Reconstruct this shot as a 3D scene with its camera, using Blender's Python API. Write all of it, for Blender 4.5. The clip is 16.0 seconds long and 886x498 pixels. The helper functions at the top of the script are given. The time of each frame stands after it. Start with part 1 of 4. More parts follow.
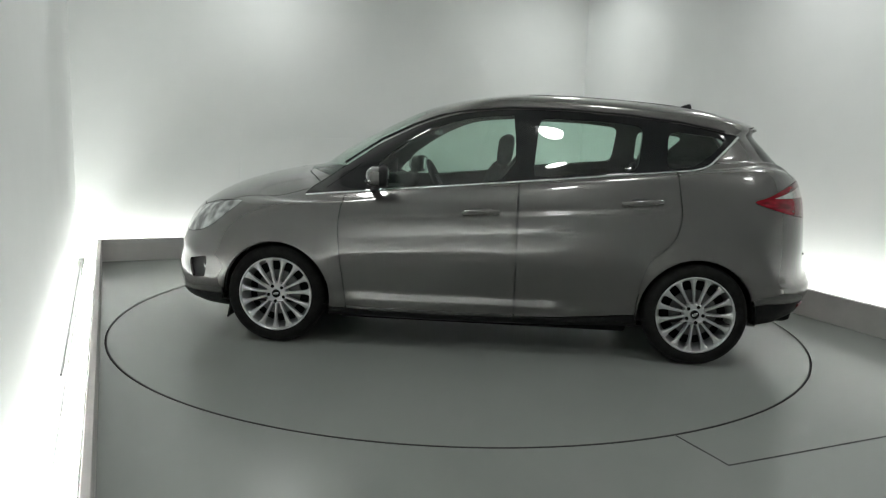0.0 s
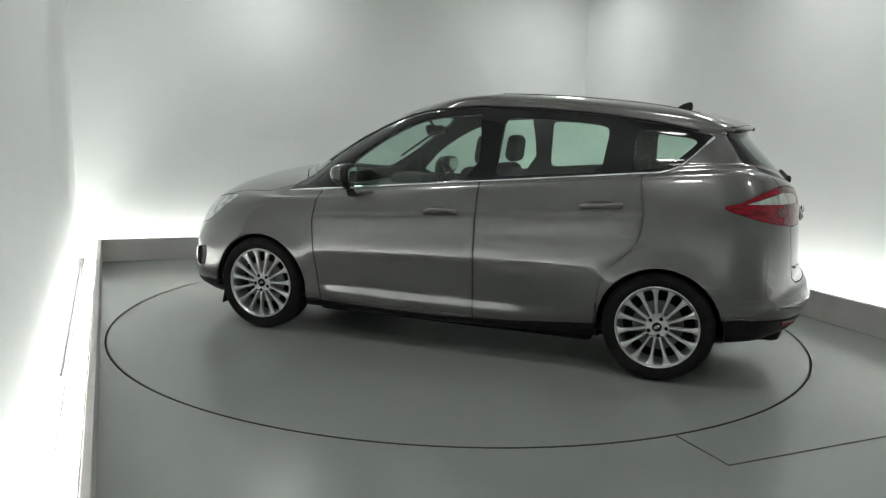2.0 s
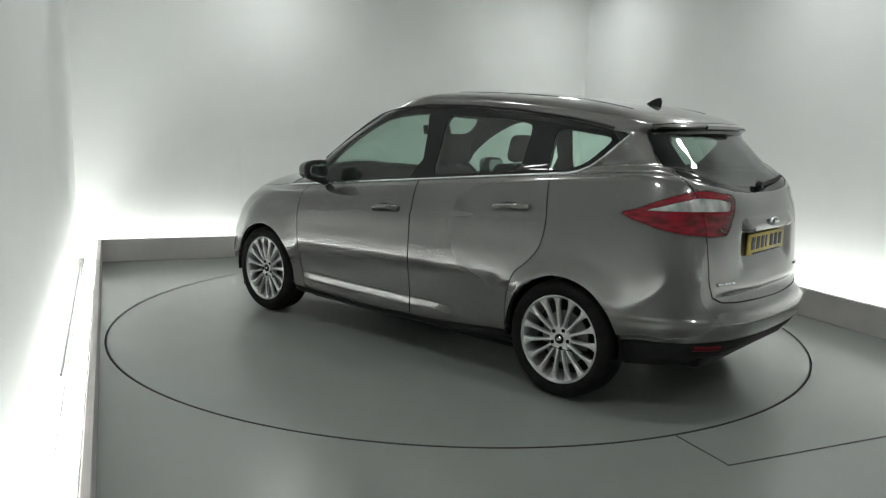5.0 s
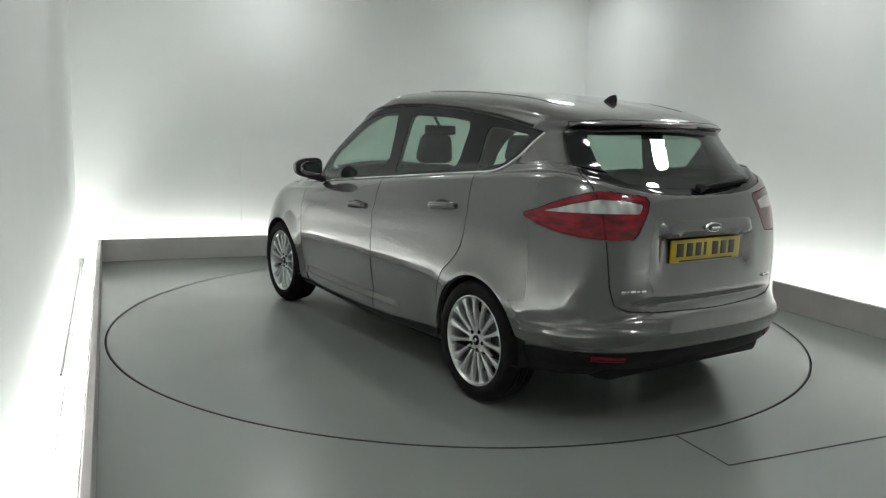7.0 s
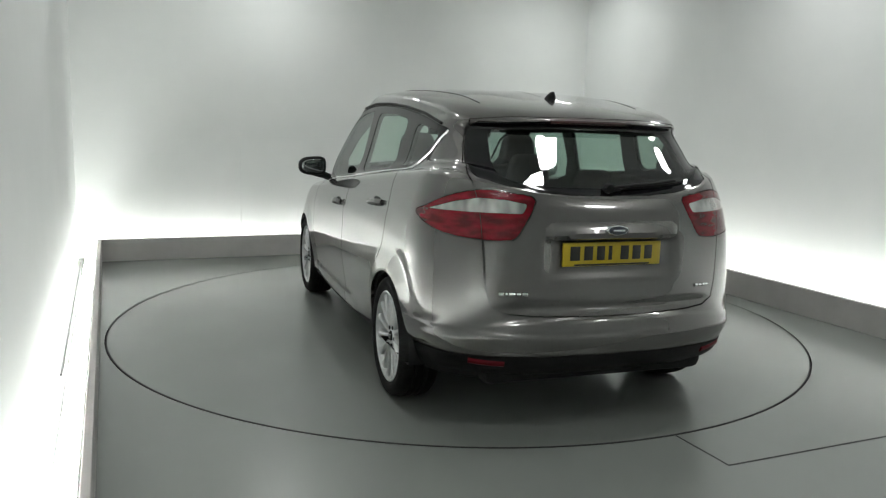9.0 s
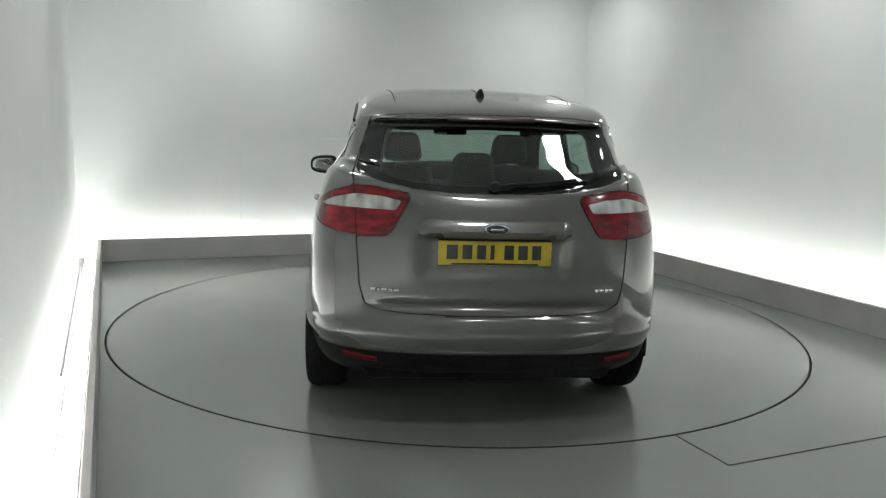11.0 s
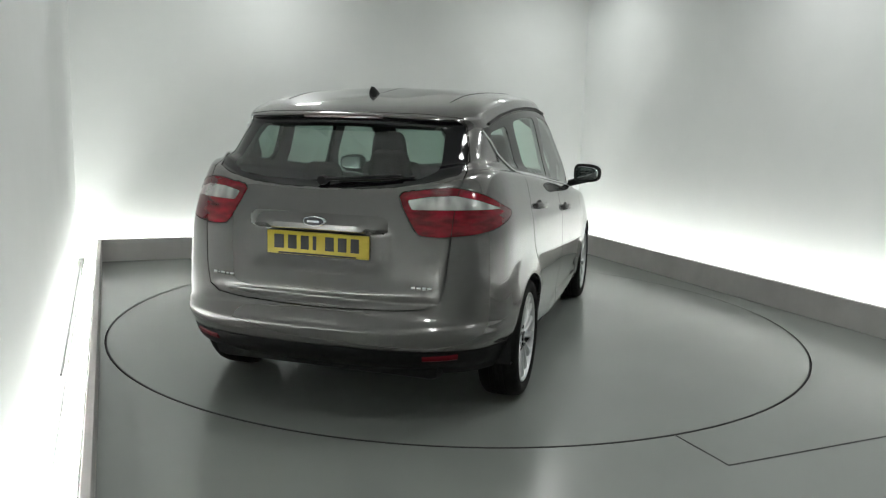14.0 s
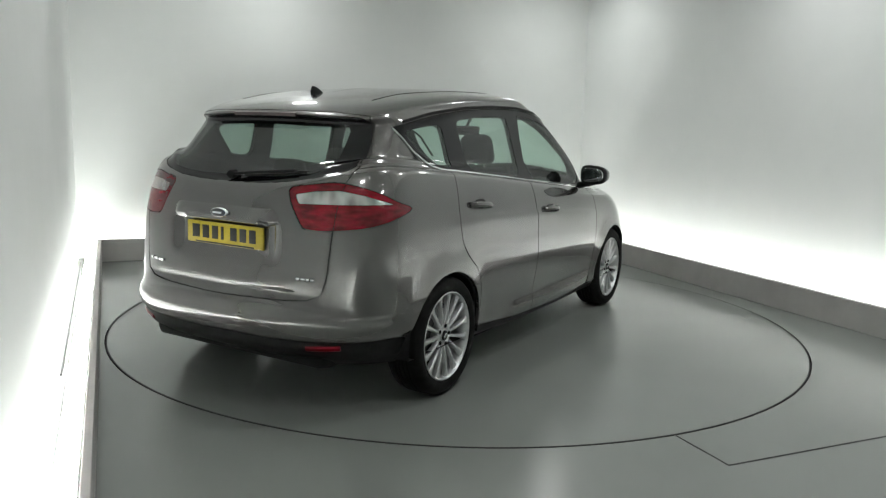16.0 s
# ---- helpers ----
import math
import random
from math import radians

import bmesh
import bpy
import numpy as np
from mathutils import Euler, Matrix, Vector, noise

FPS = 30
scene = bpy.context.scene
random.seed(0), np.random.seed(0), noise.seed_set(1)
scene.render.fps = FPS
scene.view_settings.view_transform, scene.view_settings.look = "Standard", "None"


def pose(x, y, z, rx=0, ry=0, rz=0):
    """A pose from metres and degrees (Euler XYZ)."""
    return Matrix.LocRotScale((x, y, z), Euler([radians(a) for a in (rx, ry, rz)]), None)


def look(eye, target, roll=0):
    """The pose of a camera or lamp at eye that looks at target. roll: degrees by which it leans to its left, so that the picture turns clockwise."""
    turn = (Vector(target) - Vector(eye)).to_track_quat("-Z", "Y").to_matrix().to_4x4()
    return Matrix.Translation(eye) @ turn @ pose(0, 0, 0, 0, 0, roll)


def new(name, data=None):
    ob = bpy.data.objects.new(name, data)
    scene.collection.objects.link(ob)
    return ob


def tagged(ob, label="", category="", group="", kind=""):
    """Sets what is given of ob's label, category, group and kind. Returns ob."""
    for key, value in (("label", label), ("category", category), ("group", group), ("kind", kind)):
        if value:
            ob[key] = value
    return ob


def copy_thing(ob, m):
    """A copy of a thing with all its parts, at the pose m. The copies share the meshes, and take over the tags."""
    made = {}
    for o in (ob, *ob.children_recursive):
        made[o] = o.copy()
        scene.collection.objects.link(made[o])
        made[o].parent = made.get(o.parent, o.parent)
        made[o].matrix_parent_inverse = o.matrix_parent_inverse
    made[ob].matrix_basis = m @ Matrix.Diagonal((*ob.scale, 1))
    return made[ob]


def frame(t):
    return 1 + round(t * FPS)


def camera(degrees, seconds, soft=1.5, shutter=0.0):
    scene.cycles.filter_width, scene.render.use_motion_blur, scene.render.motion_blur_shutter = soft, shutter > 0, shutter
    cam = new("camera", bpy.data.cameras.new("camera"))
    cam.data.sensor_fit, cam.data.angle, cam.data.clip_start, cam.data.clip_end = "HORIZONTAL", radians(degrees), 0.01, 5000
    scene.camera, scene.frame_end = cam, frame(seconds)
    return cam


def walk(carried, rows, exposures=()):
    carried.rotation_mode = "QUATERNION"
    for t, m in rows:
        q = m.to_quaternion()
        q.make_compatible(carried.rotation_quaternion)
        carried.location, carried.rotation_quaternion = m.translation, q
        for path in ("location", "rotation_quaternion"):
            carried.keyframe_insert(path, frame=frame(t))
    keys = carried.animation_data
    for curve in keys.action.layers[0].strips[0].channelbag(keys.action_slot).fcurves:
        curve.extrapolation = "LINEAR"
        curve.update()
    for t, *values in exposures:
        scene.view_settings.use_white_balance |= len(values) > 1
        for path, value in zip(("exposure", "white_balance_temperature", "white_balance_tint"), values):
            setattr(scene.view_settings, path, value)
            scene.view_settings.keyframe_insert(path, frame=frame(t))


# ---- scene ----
# Camera: stands still by the wall of the studio, 1.43 m high.
cam = camera(59.28, 16.0, soft=1.25)
EYE, AIM, ROLL = (0.0, -5.7656, 1.4272), (-0.01983, -4.77814, 1.27025), 1.707
walk(cam, [(0.0, look(EYE, AIM, ROLL)), (16.0, look(EYE, AIM, ROLL))], exposures=[(0.0, 0.08), (16.0, 0.08)])

# The studio stands turned to the world; RX is its long side's direction.
ROOM_TURN = 24.5
ROOM = pose(0, 0, 0, 0, 0, ROOM_TURN)
KERB_L, KERB_R, KERB_B, KERB_H = -2.48, 2.70, 3.00, 0.22
WALL_L, WALL_R, WALL_B, WALL_F = -2.70, 3.15, 3.25, -7.2
CEILING = 3.1

world = bpy.data.worlds.new("studio_world")
world.use_nodes = True
world.node_tree.nodes["Background"].inputs[0].default_value = (0.8, 0.9, 1.0, 1)
world.node_tree.nodes["Background"].inputs[1].default_value = 0.02
scene.world = world

TUBE_GLOW = 42.0
SPOT_POWER = 10.0


# ---- materials ----
def material(name, color, rough=0.5, metal=0.0, spec=0.5, coat=0.0, coat_rough=0.03):
    m = bpy.data.materials.new(name)
    m.use_nodes = True
    b = m.node_tree.nodes["Principled BSDF"]
    b.inputs["Base Color"].default_value = (*color, 1)
    b.inputs["Roughness"].default_value = rough
    b.inputs["Metallic"].default_value = metal
    b.inputs["Specular IOR Level"].default_value = spec
    b.inputs["Coat Weight"].default_value = coat
    b.inputs["Coat Roughness"].default_value = coat_rough
    return m


def link(m, a, out, b, inp):
    m.node_tree.links.new(a.outputs[out], b.inputs[inp])


def node(m, kind, **values):
    n = m.node_tree.nodes.new(kind)
    for k, v in values.items():
        n.inputs[k].default_value = v
    return n


def bsdf(m):
    return m.node_tree.nodes["Principled BSDF"]


def vary(m, dark, light, scale, rough=None, bump=0.0, bump_scale=200.0, detail=6.0, stretch=None):
    """Two scales of unevenness: a soft mottling in colour (and gloss), and a fine relief."""
    co = node(m, "ShaderNodeTexCoord")
    mp = node(m, "ShaderNodeMapping")
    if stretch:
        mp.inputs["Scale"].default_value = stretch
    link(m, co, "Object", mp, "Vector")
    n = node(m, "ShaderNodeTexNoise", Scale=scale, Detail=detail, Roughness=0.6)
    link(m, mp, "Vector", n, "Vector")
    r = node(m, "ShaderNodeValToRGB")
    r.color_ramp.elements[0].position, r.color_ramp.elements[1].position = 0.3, 0.72
    r.color_ramp.elements[0].color, r.color_ramp.elements[1].color = (*dark, 1), (*light, 1)
    link(m, n, "Fac", r, "Fac")
    link(m, r, "Color", bsdf(m), "Base Color")
    if rough:
        n2 = node(m, "ShaderNodeTexNoise", Scale=scale * 3.1, Detail=4.0)
        link(m, mp, "Vector", n2, "Vector")
        mr = node(m, "ShaderNodeMapRange")
        mr.inputs["To Min"].default_value, mr.inputs["To Max"].default_value = rough
        link(m, n2, "Fac", mr, "Value")
        link(m, mr, "Result", bsdf(m), "Roughness")
    if bump:
        n3 = node(m, "ShaderNodeTexNoise", Scale=bump_scale, Detail=3.0)
        link(m, mp, "Vector", n3, "Vector")
        bp = node(m, "ShaderNodeBump", Strength=bump, Distance=0.002)
        link(m, n3, "Fac", bp, "Height")
        link(m, bp, "Normal", bsdf(m), "Normal")
    return m


def glowing(name, color, strength):
    m = material(name, color)
    bsdf(m).inputs["Emission Color"].default_value = (*color, 1)
    bsdf(m).inputs["Emission Strength"].default_value = strength
    return m


def pane_glass(name, tint, gloss_rough=0.01):
    """A thin pane: tinted clear sheet with its Fresnel gloss."""
    m = bpy.data.materials.new(name)
    m.use_nodes = True
    t = m.node_tree
    t.nodes.remove(t.nodes["Principled BSDF"])
    clear = node(m, "ShaderNodeBsdfTransparent", Color=(*tint, 1))
    gloss = node(m, "ShaderNodeBsdfGlossy", Color=(1, 1, 1, 1), Roughness=gloss_rough)
    lw = node(m, "ShaderNodeLayerWeight", Blend=0.5)
    pw = node(m, "ShaderNodeMath")
    pw.operation = "POWER"
    link(m, lw, "Facing", pw, 0)
    pw.inputs[1].default_value = 5.0
    fr = node(m, "ShaderNodeMapRange")
    fr.inputs["To Min"].default_value = 0.075
    link(m, pw, 0, fr, "Value")
    mix = node(m, "ShaderNodeMixShader")
    link(m, fr, "Result", mix, "Fac")
    t.links.new(clear.outputs[0], mix.inputs[1])
    t.links.new(gloss.outputs[0], mix.inputs[2])
    t.links.new(mix.outputs[0], t.nodes["Material Output"].inputs["Surface"])
    return m


M_WALL = vary(material("painted_plaster", (0.74, 0.75, 0.74), 0.85, spec=0.2), (0.72, 0.735, 0.725), (0.76, 0.77, 0.76), 1.3, (0.8, 0.9), 0.05, 90)
M_KERB = vary(material("painted_kerb", (0.42, 0.42, 0.42), 0.5), (0.375, 0.36, 0.35), (0.45, 0.435, 0.425), 3.0, (0.4, 0.6), 0.06, 120)
M_FLOOR = vary(material("painted_floor", (0.18, 0.19, 0.18), 0.20, spec=0.8), (0.198, 0.210, 0.195), (0.216, 0.229, 0.213), 0.7, (0.205, 0.25), detail=2.0)
M_DISC = vary(material("painted_turntable", (0.18, 0.19, 0.18), 0.19, spec=0.8), (0.198, 0.210, 0.195), (0.216, 0.229, 0.213), 0.8, (0.195, 0.24), detail=2.0)
# Near-black colour that paints the shade in gaps, holes and under the car.
M_SHADE = material("shade_black", (0.01, 0.01, 0.01), 0.9, spec=0.1)
M_NEARBLACK = material("near_black", (0.03, 0.03, 0.03), 0.8, spec=0.2)
M_TUBE = glowing("lit_tube", (0.965, 1.0, 0.965), TUBE_GLOW)
M_WHITE = material("white_plastic", (0.7, 0.7, 0.7), 0.5)
# ---- mesh helpers ----
def mesh_of(bm, name, mats, smooth=False, sharp=None):
    me = bpy.data.meshes.new(name)
    bm.normal_update()
    if smooth:
        for f in bm.faces:
            f.smooth = True
        if sharp:
            for e in bm.edges:
                if len(e.link_faces) == 2 and e.calc_face_angle(0) > radians(sharp):
                    e.smooth = False
    bm.to_mesh(me)
    bm.free()
    for m in mats if isinstance(mats, (list, tuple)) else [mats]:
        me.materials.append(m)
    return me


def thing(name, bm, mats, m=None, smooth=False, sharp=None, **tags):
    ob = new(name, mesh_of(bm, name, mats, smooth, sharp))
    if m is not None:
        ob.matrix_world = m
    return tagged(ob, **tags)


def part(name, bm, mats, parent, label="", m=None, smooth=True, sharp=35):
    ob = new(name, mesh_of(bm, name, mats, smooth, sharp))
    ob.parent = parent
    if m is not None:
        ob.matrix_basis = m
    return tagged(ob, label=label)


def box(bm, lo, hi, bevel=0.0, m=None, seg=2):
    c = [(a + b) / 2 for a, b in zip(lo, hi)]
    s = [b - a for a, b in zip(lo, hi)]
    mat = Matrix.Translation(c) @ Matrix.Diagonal((*s, 1))
    if m is not None:
        mat = m @ mat
    r = bmesh.ops.create_cube(bm, size=1, matrix=mat)
    if bevel:
        vs = r["verts"]
        es = list({e for v in vs for e in v.link_edges})
        bmesh.ops.bevel(bm, geom=es, offset=bevel, segments=seg, affect="EDGES", profile=0.5)
    return bm


def boxed(lo, hi, bevel=0.0, m=None):
    return box(bmesh.new(), lo, hi, bevel, m)


def cyl(bm, r1, r2, depth, m, n=24, caps=True):
    bmesh.ops.create_cone(bm, cap_ends=caps, segments=n, radius1=r1, radius2=r2, depth=depth, matrix=m)
    return bm


def lathe(profile, n=48, axis="Y"):
    """Turns a profile of (radius, offset) about the axis."""
    bm = bmesh.new()
    rings = []
    for r, o in profile:
        ring = []
        for i in range(n):
            a = 2 * math.pi * i / n
            c, s = r * math.cos(a), r * math.sin(a)
            ring.append(bm.verts.new((c, o, s) if axis == "Y" else (c, s, o)))
        rings.append(ring)
    for p, q in zip(rings, rings[1:]):
        for i in range(n):
            j = (i + 1) % n
            bm.faces.new((p[i], p[j], q[j], q[i]))
    bmesh.ops.recalc_face_normals(bm, faces=bm.faces)
    return bm


def tube(points, radius, n=8, closed=False, flat=1.0):
    """A round bar swept along points."""
    bm = bmesh.new()
    pts = [Vector(p) for p in points]
    rings = []
    for i, p in enumerate(pts):
        a = pts[(i - 1) % len(pts)] if closed or i else p
        b = pts[(i + 1) % len(pts)] if closed or i < len(pts) - 1 else p
        d = (b - a).normalized()
        side = d.cross(Vector((0, 0, 1)))
        side = side.normalized() if side.length > 1e-4 else Vector((1, 0, 0))
        up = side.cross(d)
        rings.append([bm.verts.new(p + radius * (math.cos(2 * math.pi * k / n) * side * flat + math.sin(2 * math.pi * k / n) * up)) for k in range(n)])
    pairs = list(zip(rings, rings[1:])) + ([(rings[-1], rings[0])] if closed else [])
    for p, q in pairs:
        for k in range(n):
            bm.faces.new((p[k], p[(k + 1) % n], q[(k + 1) % n], q[k]))
    if not closed:
        bm.faces.new(rings[0])
        bm.faces.new(rings[-1])
    bmesh.ops.recalc_face_normals(bm, faces=bm.faces)
    return bm


# ---- the studio ----
RING_R, GAP = 2.445, 0.009


def build_room():
    t = 0.15
    structure = dict(kind="structure")
    def wall(name, lo, hi, label):
        thing(name, boxed(lo, hi), M_WALL, ROOM, label=label, category="wall", **structure)
    wall("wall_back", (WALL_L - t, WALL_B, -0.1), (WALL_R + t, WALL_B + t, CEILING), "white painted studio wall washed by cove light")
    wall("wall_left", (WALL_L - t, WALL_F, -0.1), (WALL_L, WALL_B, CEILING), "white painted side wall behind the kerb")
    wall("wall_right", (WALL_R, WALL_F, -0.1), (WALL_R + t, WALL_B, CEILING), "white painted side wall washed from below")
    wall("wall_front", (WALL_L - t, WALL_F - t, -0.1), (WALL_R + t, WALL_F, CEILING), "plain white studio wall closing the room")
    thing("ceiling", boxed((WALL_L - t, WALL_F - t, CEILING), (WALL_R + t, WALL_B + t, CEILING + 0.1)), M_WALL, ROOM, label="plain white studio ceiling", category="ceiling", **structure)

    # Floor with a round opening for the turntable.
    bm = bmesh.new()
    n = 256
    inner, mid, low = [], [], []
    corners = [(WALL_L, WALL_F), (WALL_R, WALL_F), (WALL_R, WALL_B), (WALL_L, WALL_B)]
    rot = Matrix.Rotation(radians(-ROOM_TURN), 3, "Z")
    for i in range(n):
        a = 2 * math.pi * i / n
        c, s = math.cos(a), math.sin(a)
        k = min((WALL_R if c > 0 else WALL_L) / c if abs(c) > 1e-6 else 1e9, (WALL_B if s > 0 else WALL_F) / s if abs(s) > 1e-6 else 1e9)
        inner.append(bm.verts.new(((RING_R + GAP) * c, (RING_R + GAP) * s, 0)))
        low.append(bm.verts.new(((RING_R + GAP) * c, (RING_R + GAP) * s, -0.04)))
        mid.append(bm.verts.new((k * c, k * s, 0)))
    for i in range(n):
        j = (i + 1) % n
        bm.faces.new((inner[i], mid[i], mid[j], inner[j]))
        bm.faces.new((low[i], inner[i], inner[j], low[j]))
    for cx, cy in corners:
        a = math.atan2(cy, cx) % (2 * math.pi)
        i = int(a / (2 * math.pi) * n)
        v = bm.verts.new((cx, cy, 0))
        bm.faces.new((mid[i], v, mid[(i + 1) % n]))
    bmesh.ops.recalc_face_normals(bm, faces=bm.faces)
    if bm.faces[0].normal.z < 0:
        bmesh.ops.reverse_faces(bm, faces=bm.faces)
    thing("floor", bm, M_FLOOR, ROOM, label="grey painted studio floor with a soft sheen", category="floor", **structure)
    # Near-black slab below the floor paints the shade in the turntable gap.
    thing("gap_shade_slab", boxed((WALL_L, WALL_F, -0.14), (WALL_R, WALL_B, -0.05)), M_SHADE, ROOM, label="near-black slab that paints the shade in the turntable gap", category="pit", **structure)
    floor = bpy.data.objects["floor"]
    def joint(x0, y0, x1, y1):
        part("floor_joint", boxed((x0, y0, -0.002), (x1, y1, 0.0012)), M_NEARBLACK, floor, "dark joint between floor plates")
    joint(0.046, -2.80, 0.055, -2.447)
    joint(0.046, -2.810, 2.66, -2.80)

    # Kerb with its tubes behind it.
    w = 0.035
    def kerb(name, lo, hi):
        thing(name, boxed(lo, hi, 0.004), M_KERB, ROOM, label="grey painted kerb panel hiding the cove tubes", category="kerb", group="kerb round the floor", **structure)
    kerb("kerb_left", (KERB_L - w, WALL_F, 0), (KERB_L, KERB_B, KERB_H))
    kerb("kerb_back", (KERB_L - w, KERB_B + 0.002, 0), (KERB_R + w, KERB_B + w, KERB_H))
    kerb("kerb_right", (KERB_R, WALL_F, 0), (KERB_R + w, KERB_B, KERB_H))

    def cove(x0, y0, x1, y1):
        a, b = Vector((x0, y0, 0.07)), Vector((x1, y1, 0.07))
        d = (b - a).normalized()
        e = new("cove_light")
        e.matrix_world = ROOM @ Matrix.Translation((a + b) / 2) @ Matrix.Rotation(math.atan2(d.y, d.x), 4, "Z")
        tagged(e, label="lit fluorescent cove tube in a white batten", category="light", group="cove tubes behind the kerb")
        h = (b - a).length / 2
        part("tube", cyl(bmesh.new(), 0.013, 0.013, 2 * h - 0.06, pose(0, 0, 0.0, 0, 90, 0), 12), M_TUBE, e, "glowing white tube")
        part("batten", boxed((-h, -0.022, -0.07), (h, 0.022, -0.028), 0.004), M_WHITE, e)
        for s in (-1, 1):
            part("end_cap", boxed((s * (h - 0.015) - 0.014, -0.016, -0.03), (s * (h - 0.015) + 0.014, 0.016, 0.018), 0.003), M_WHITE, e)
    yl = KERB_L - 0.085
    for k in range(6):
        # Outer left row is an extra, added to brighten the left wall.
        cove(yl - 0.046, WALL_F + (0.1 if k == 0 else 0.9 + (k - 1) * 1.70), yl - 0.046, WALL_F + 0.85 + k * 1.70)
        cove(yl, WALL_F + 0.1 + k * 1.70, yl, WALL_F + 1.75 + k * 1.70)
    # Last piece of the added outer row.
    cove(yl - 0.046, 2.20, yl - 0.046, 2.96)
    xr = KERB_R + w + 0.09
    for k in range(6):
        cove(xr, WALL_F + 0.1 + k * 1.70, xr, WALL_F + 1.75 + k * 1.70)
    yb = KERB_B + w + 0.10
    for k in range(3):
        cove(KERB_L + (0.1 if k else -0.15) + k * 1.72, yb, KERB_L + 1.75 + k * 1.72, yb)

    # A thin cable along the foot of the side wall.
    pts = [(-2.672, 2.95 - 0.18 * k, 0.010) for k in range(21)]
    thing("cable", tube(pts, 0.006, 8), M_NEARBLACK, ROOM, label="thin dark cable lying along the wall foot", category="cable")

    # A shallow access panel on the wall.
    e = thing("wall_panel", boxed((-1.10, WALL_B - 0.014, 0.25), (0.62, WALL_B - 0.001, 1.245), 0.002), M_WALL, ROOM, label="shallow white access panel on the studio wall", category="panel", kind="structure")

    # Recessed round downlights.
    def downlight(x, y, power=1.0, size=0.32):
        e = new("downlight")
        e.matrix_world = ROOM @ Matrix.Translation((x, y, CEILING))
        tagged(e, label="round recessed ceiling downlight, lit", category="light", group="ceiling downlights")
        part("bezel", lathe([(size / 2 + 0.03, 0.0), (size / 2 + 0.03, -0.012), (size / 2, -0.016), (size / 2, 0.0)], 32, "Z"), M_WHITE, e)
        part("diffuser", lathe([(0.0005, -0.008), (size / 2 - 0.002, -0.008), (size / 2 - 0.002, 0.0)], 32, "Z"), M_WHITE, e, "white opal diffuser")
        lamp = bpy.data.lights.new("downlight_lamp", "AREA")
        lamp.shape, lamp.size, lamp.energy, lamp.color = "DISK", size, SPOT_POWER * power, (0.97, 1.0, 0.98)
        o = new("lamp", lamp)
        o.parent = e
        o.matrix_basis = pose(0, 0, -0.02)
    for x, y, p in DOWNLIGHTS:
        downlight(x, y, p)


DOWNLIGHTS = [(0.2, -2.2, 1.2), (2.1, -1.95, 1.2), (2.4, -0.4, 0.8), (2.4, 2.35, 0.7), (-0.8, 2.5, 0.9), (-1.7, -0.6, 1), (-1.1, -3.6, 1), (1.2, -4.4, 1)]
build_room()

# Turntable disc.
disc = new("turntable")
tagged(disc, label="round grey painted turntable flush with the floor", category="turntable")
bm = bmesh.new()
cyl(bm, RING_R, RING_R, 0.03, pose(0, 0, -0.015), 256)
part("disc_plate", bm, M_DISC, disc, smooth=False)
# Dark ring added on the rim so the gap's shade reads wider.
part("edge_gap_shade", lathe([(RING_R - 0.006, 0.001), (RING_R + 0.002, 0.001), (RING_R + 0.002, -0.03)], 256, "Z"), M_NEARBLACK, disc, "dark ring that widens the gap's shade", smooth=False)

# ---- the car ----
TH0, TH1, TH2 = 175.737, -7.38464, 0.013118
CAR_X, CAR_Y = -0.2186, 0.074
AXLE = 1.324

M_PAINT = material("taupe_metallic_paint", (0.21, 0.195, 0.18), 0.36, 0.45, 0.5, 1.0, 0.015)
M_PAINT.node_tree.nodes["Principled BSDF"].inputs["Coat IOR"].default_value = 1.65


def paint_flakes(m):
    co = node(m, "ShaderNodeTexCoord")
    n = node(m, "ShaderNodeTexNoise", Scale=900.0, Detail=2.0)
    link(m, co, "Object", n, "Vector")
    mr = node(m, "ShaderNodeMapRange")
    mr.inputs["To Min"].default_value, mr.inputs["To Max"].default_value = 0.245, 0.275
    link(m, n, "Fac", mr, "Value")
    link(m, mr, "Result", bsdf(m), "Roughness")
    big = node(m, "ShaderNodeTexNoise", Scale=2.0, Detail=3.0)
    link(m, co, "Object", big, "Vector")
    mix = node(m, "ShaderNodeMix")
    mix.data_type = "RGBA"
    mix.blend_type = "MIX"
    for i, s in enumerate(mix.inputs):
        if s.name == "A" and s.type == "RGBA":
            s.default_value = (0.088, 0.0835, 0.081, 1)
        if s.name == "B" and s.type == "RGBA":
            s.default_value = (0.098, 0.093, 0.0905, 1)
    m.node_tree.links.new(big.outputs[0], mix.inputs[0])
    m.node_tree.links.new([o for o in mix.outputs if o.type == "RGBA"][0], bsdf(m).inputs["Base Color"])


paint_flakes(M_PAINT)
M_BLACK = vary(material("black_plastic", (0.02, 0.02, 0.02), 0.5, spec=0.15), (0.006, 0.006, 0.0065), (0.013, 0.013, 0.013), 30, (0.45, 0.6), 0.1, 600)
M_GLOSSBLACK = material("gloss_black_trim", (0.006, 0.006, 0.007), 0.06, spec=0.35)
M_LINING = vary(material("dark_interior_trim", (0.03, 0.03, 0.03), 0.8), (0.012, 0.012, 0.0125), (0.024, 0.024, 0.024), 25, None, 0.1, 500)
M_CHROME = material("chrome", (0.85, 0.86, 0.87), 0.08, 1.0)
M_GLASS = pane_glass("tinted_glass", (0.70, 0.84, 0.77))
M_DARKGLASS = pane_glass("privacy_glass", (0.40, 0.49, 0.455))
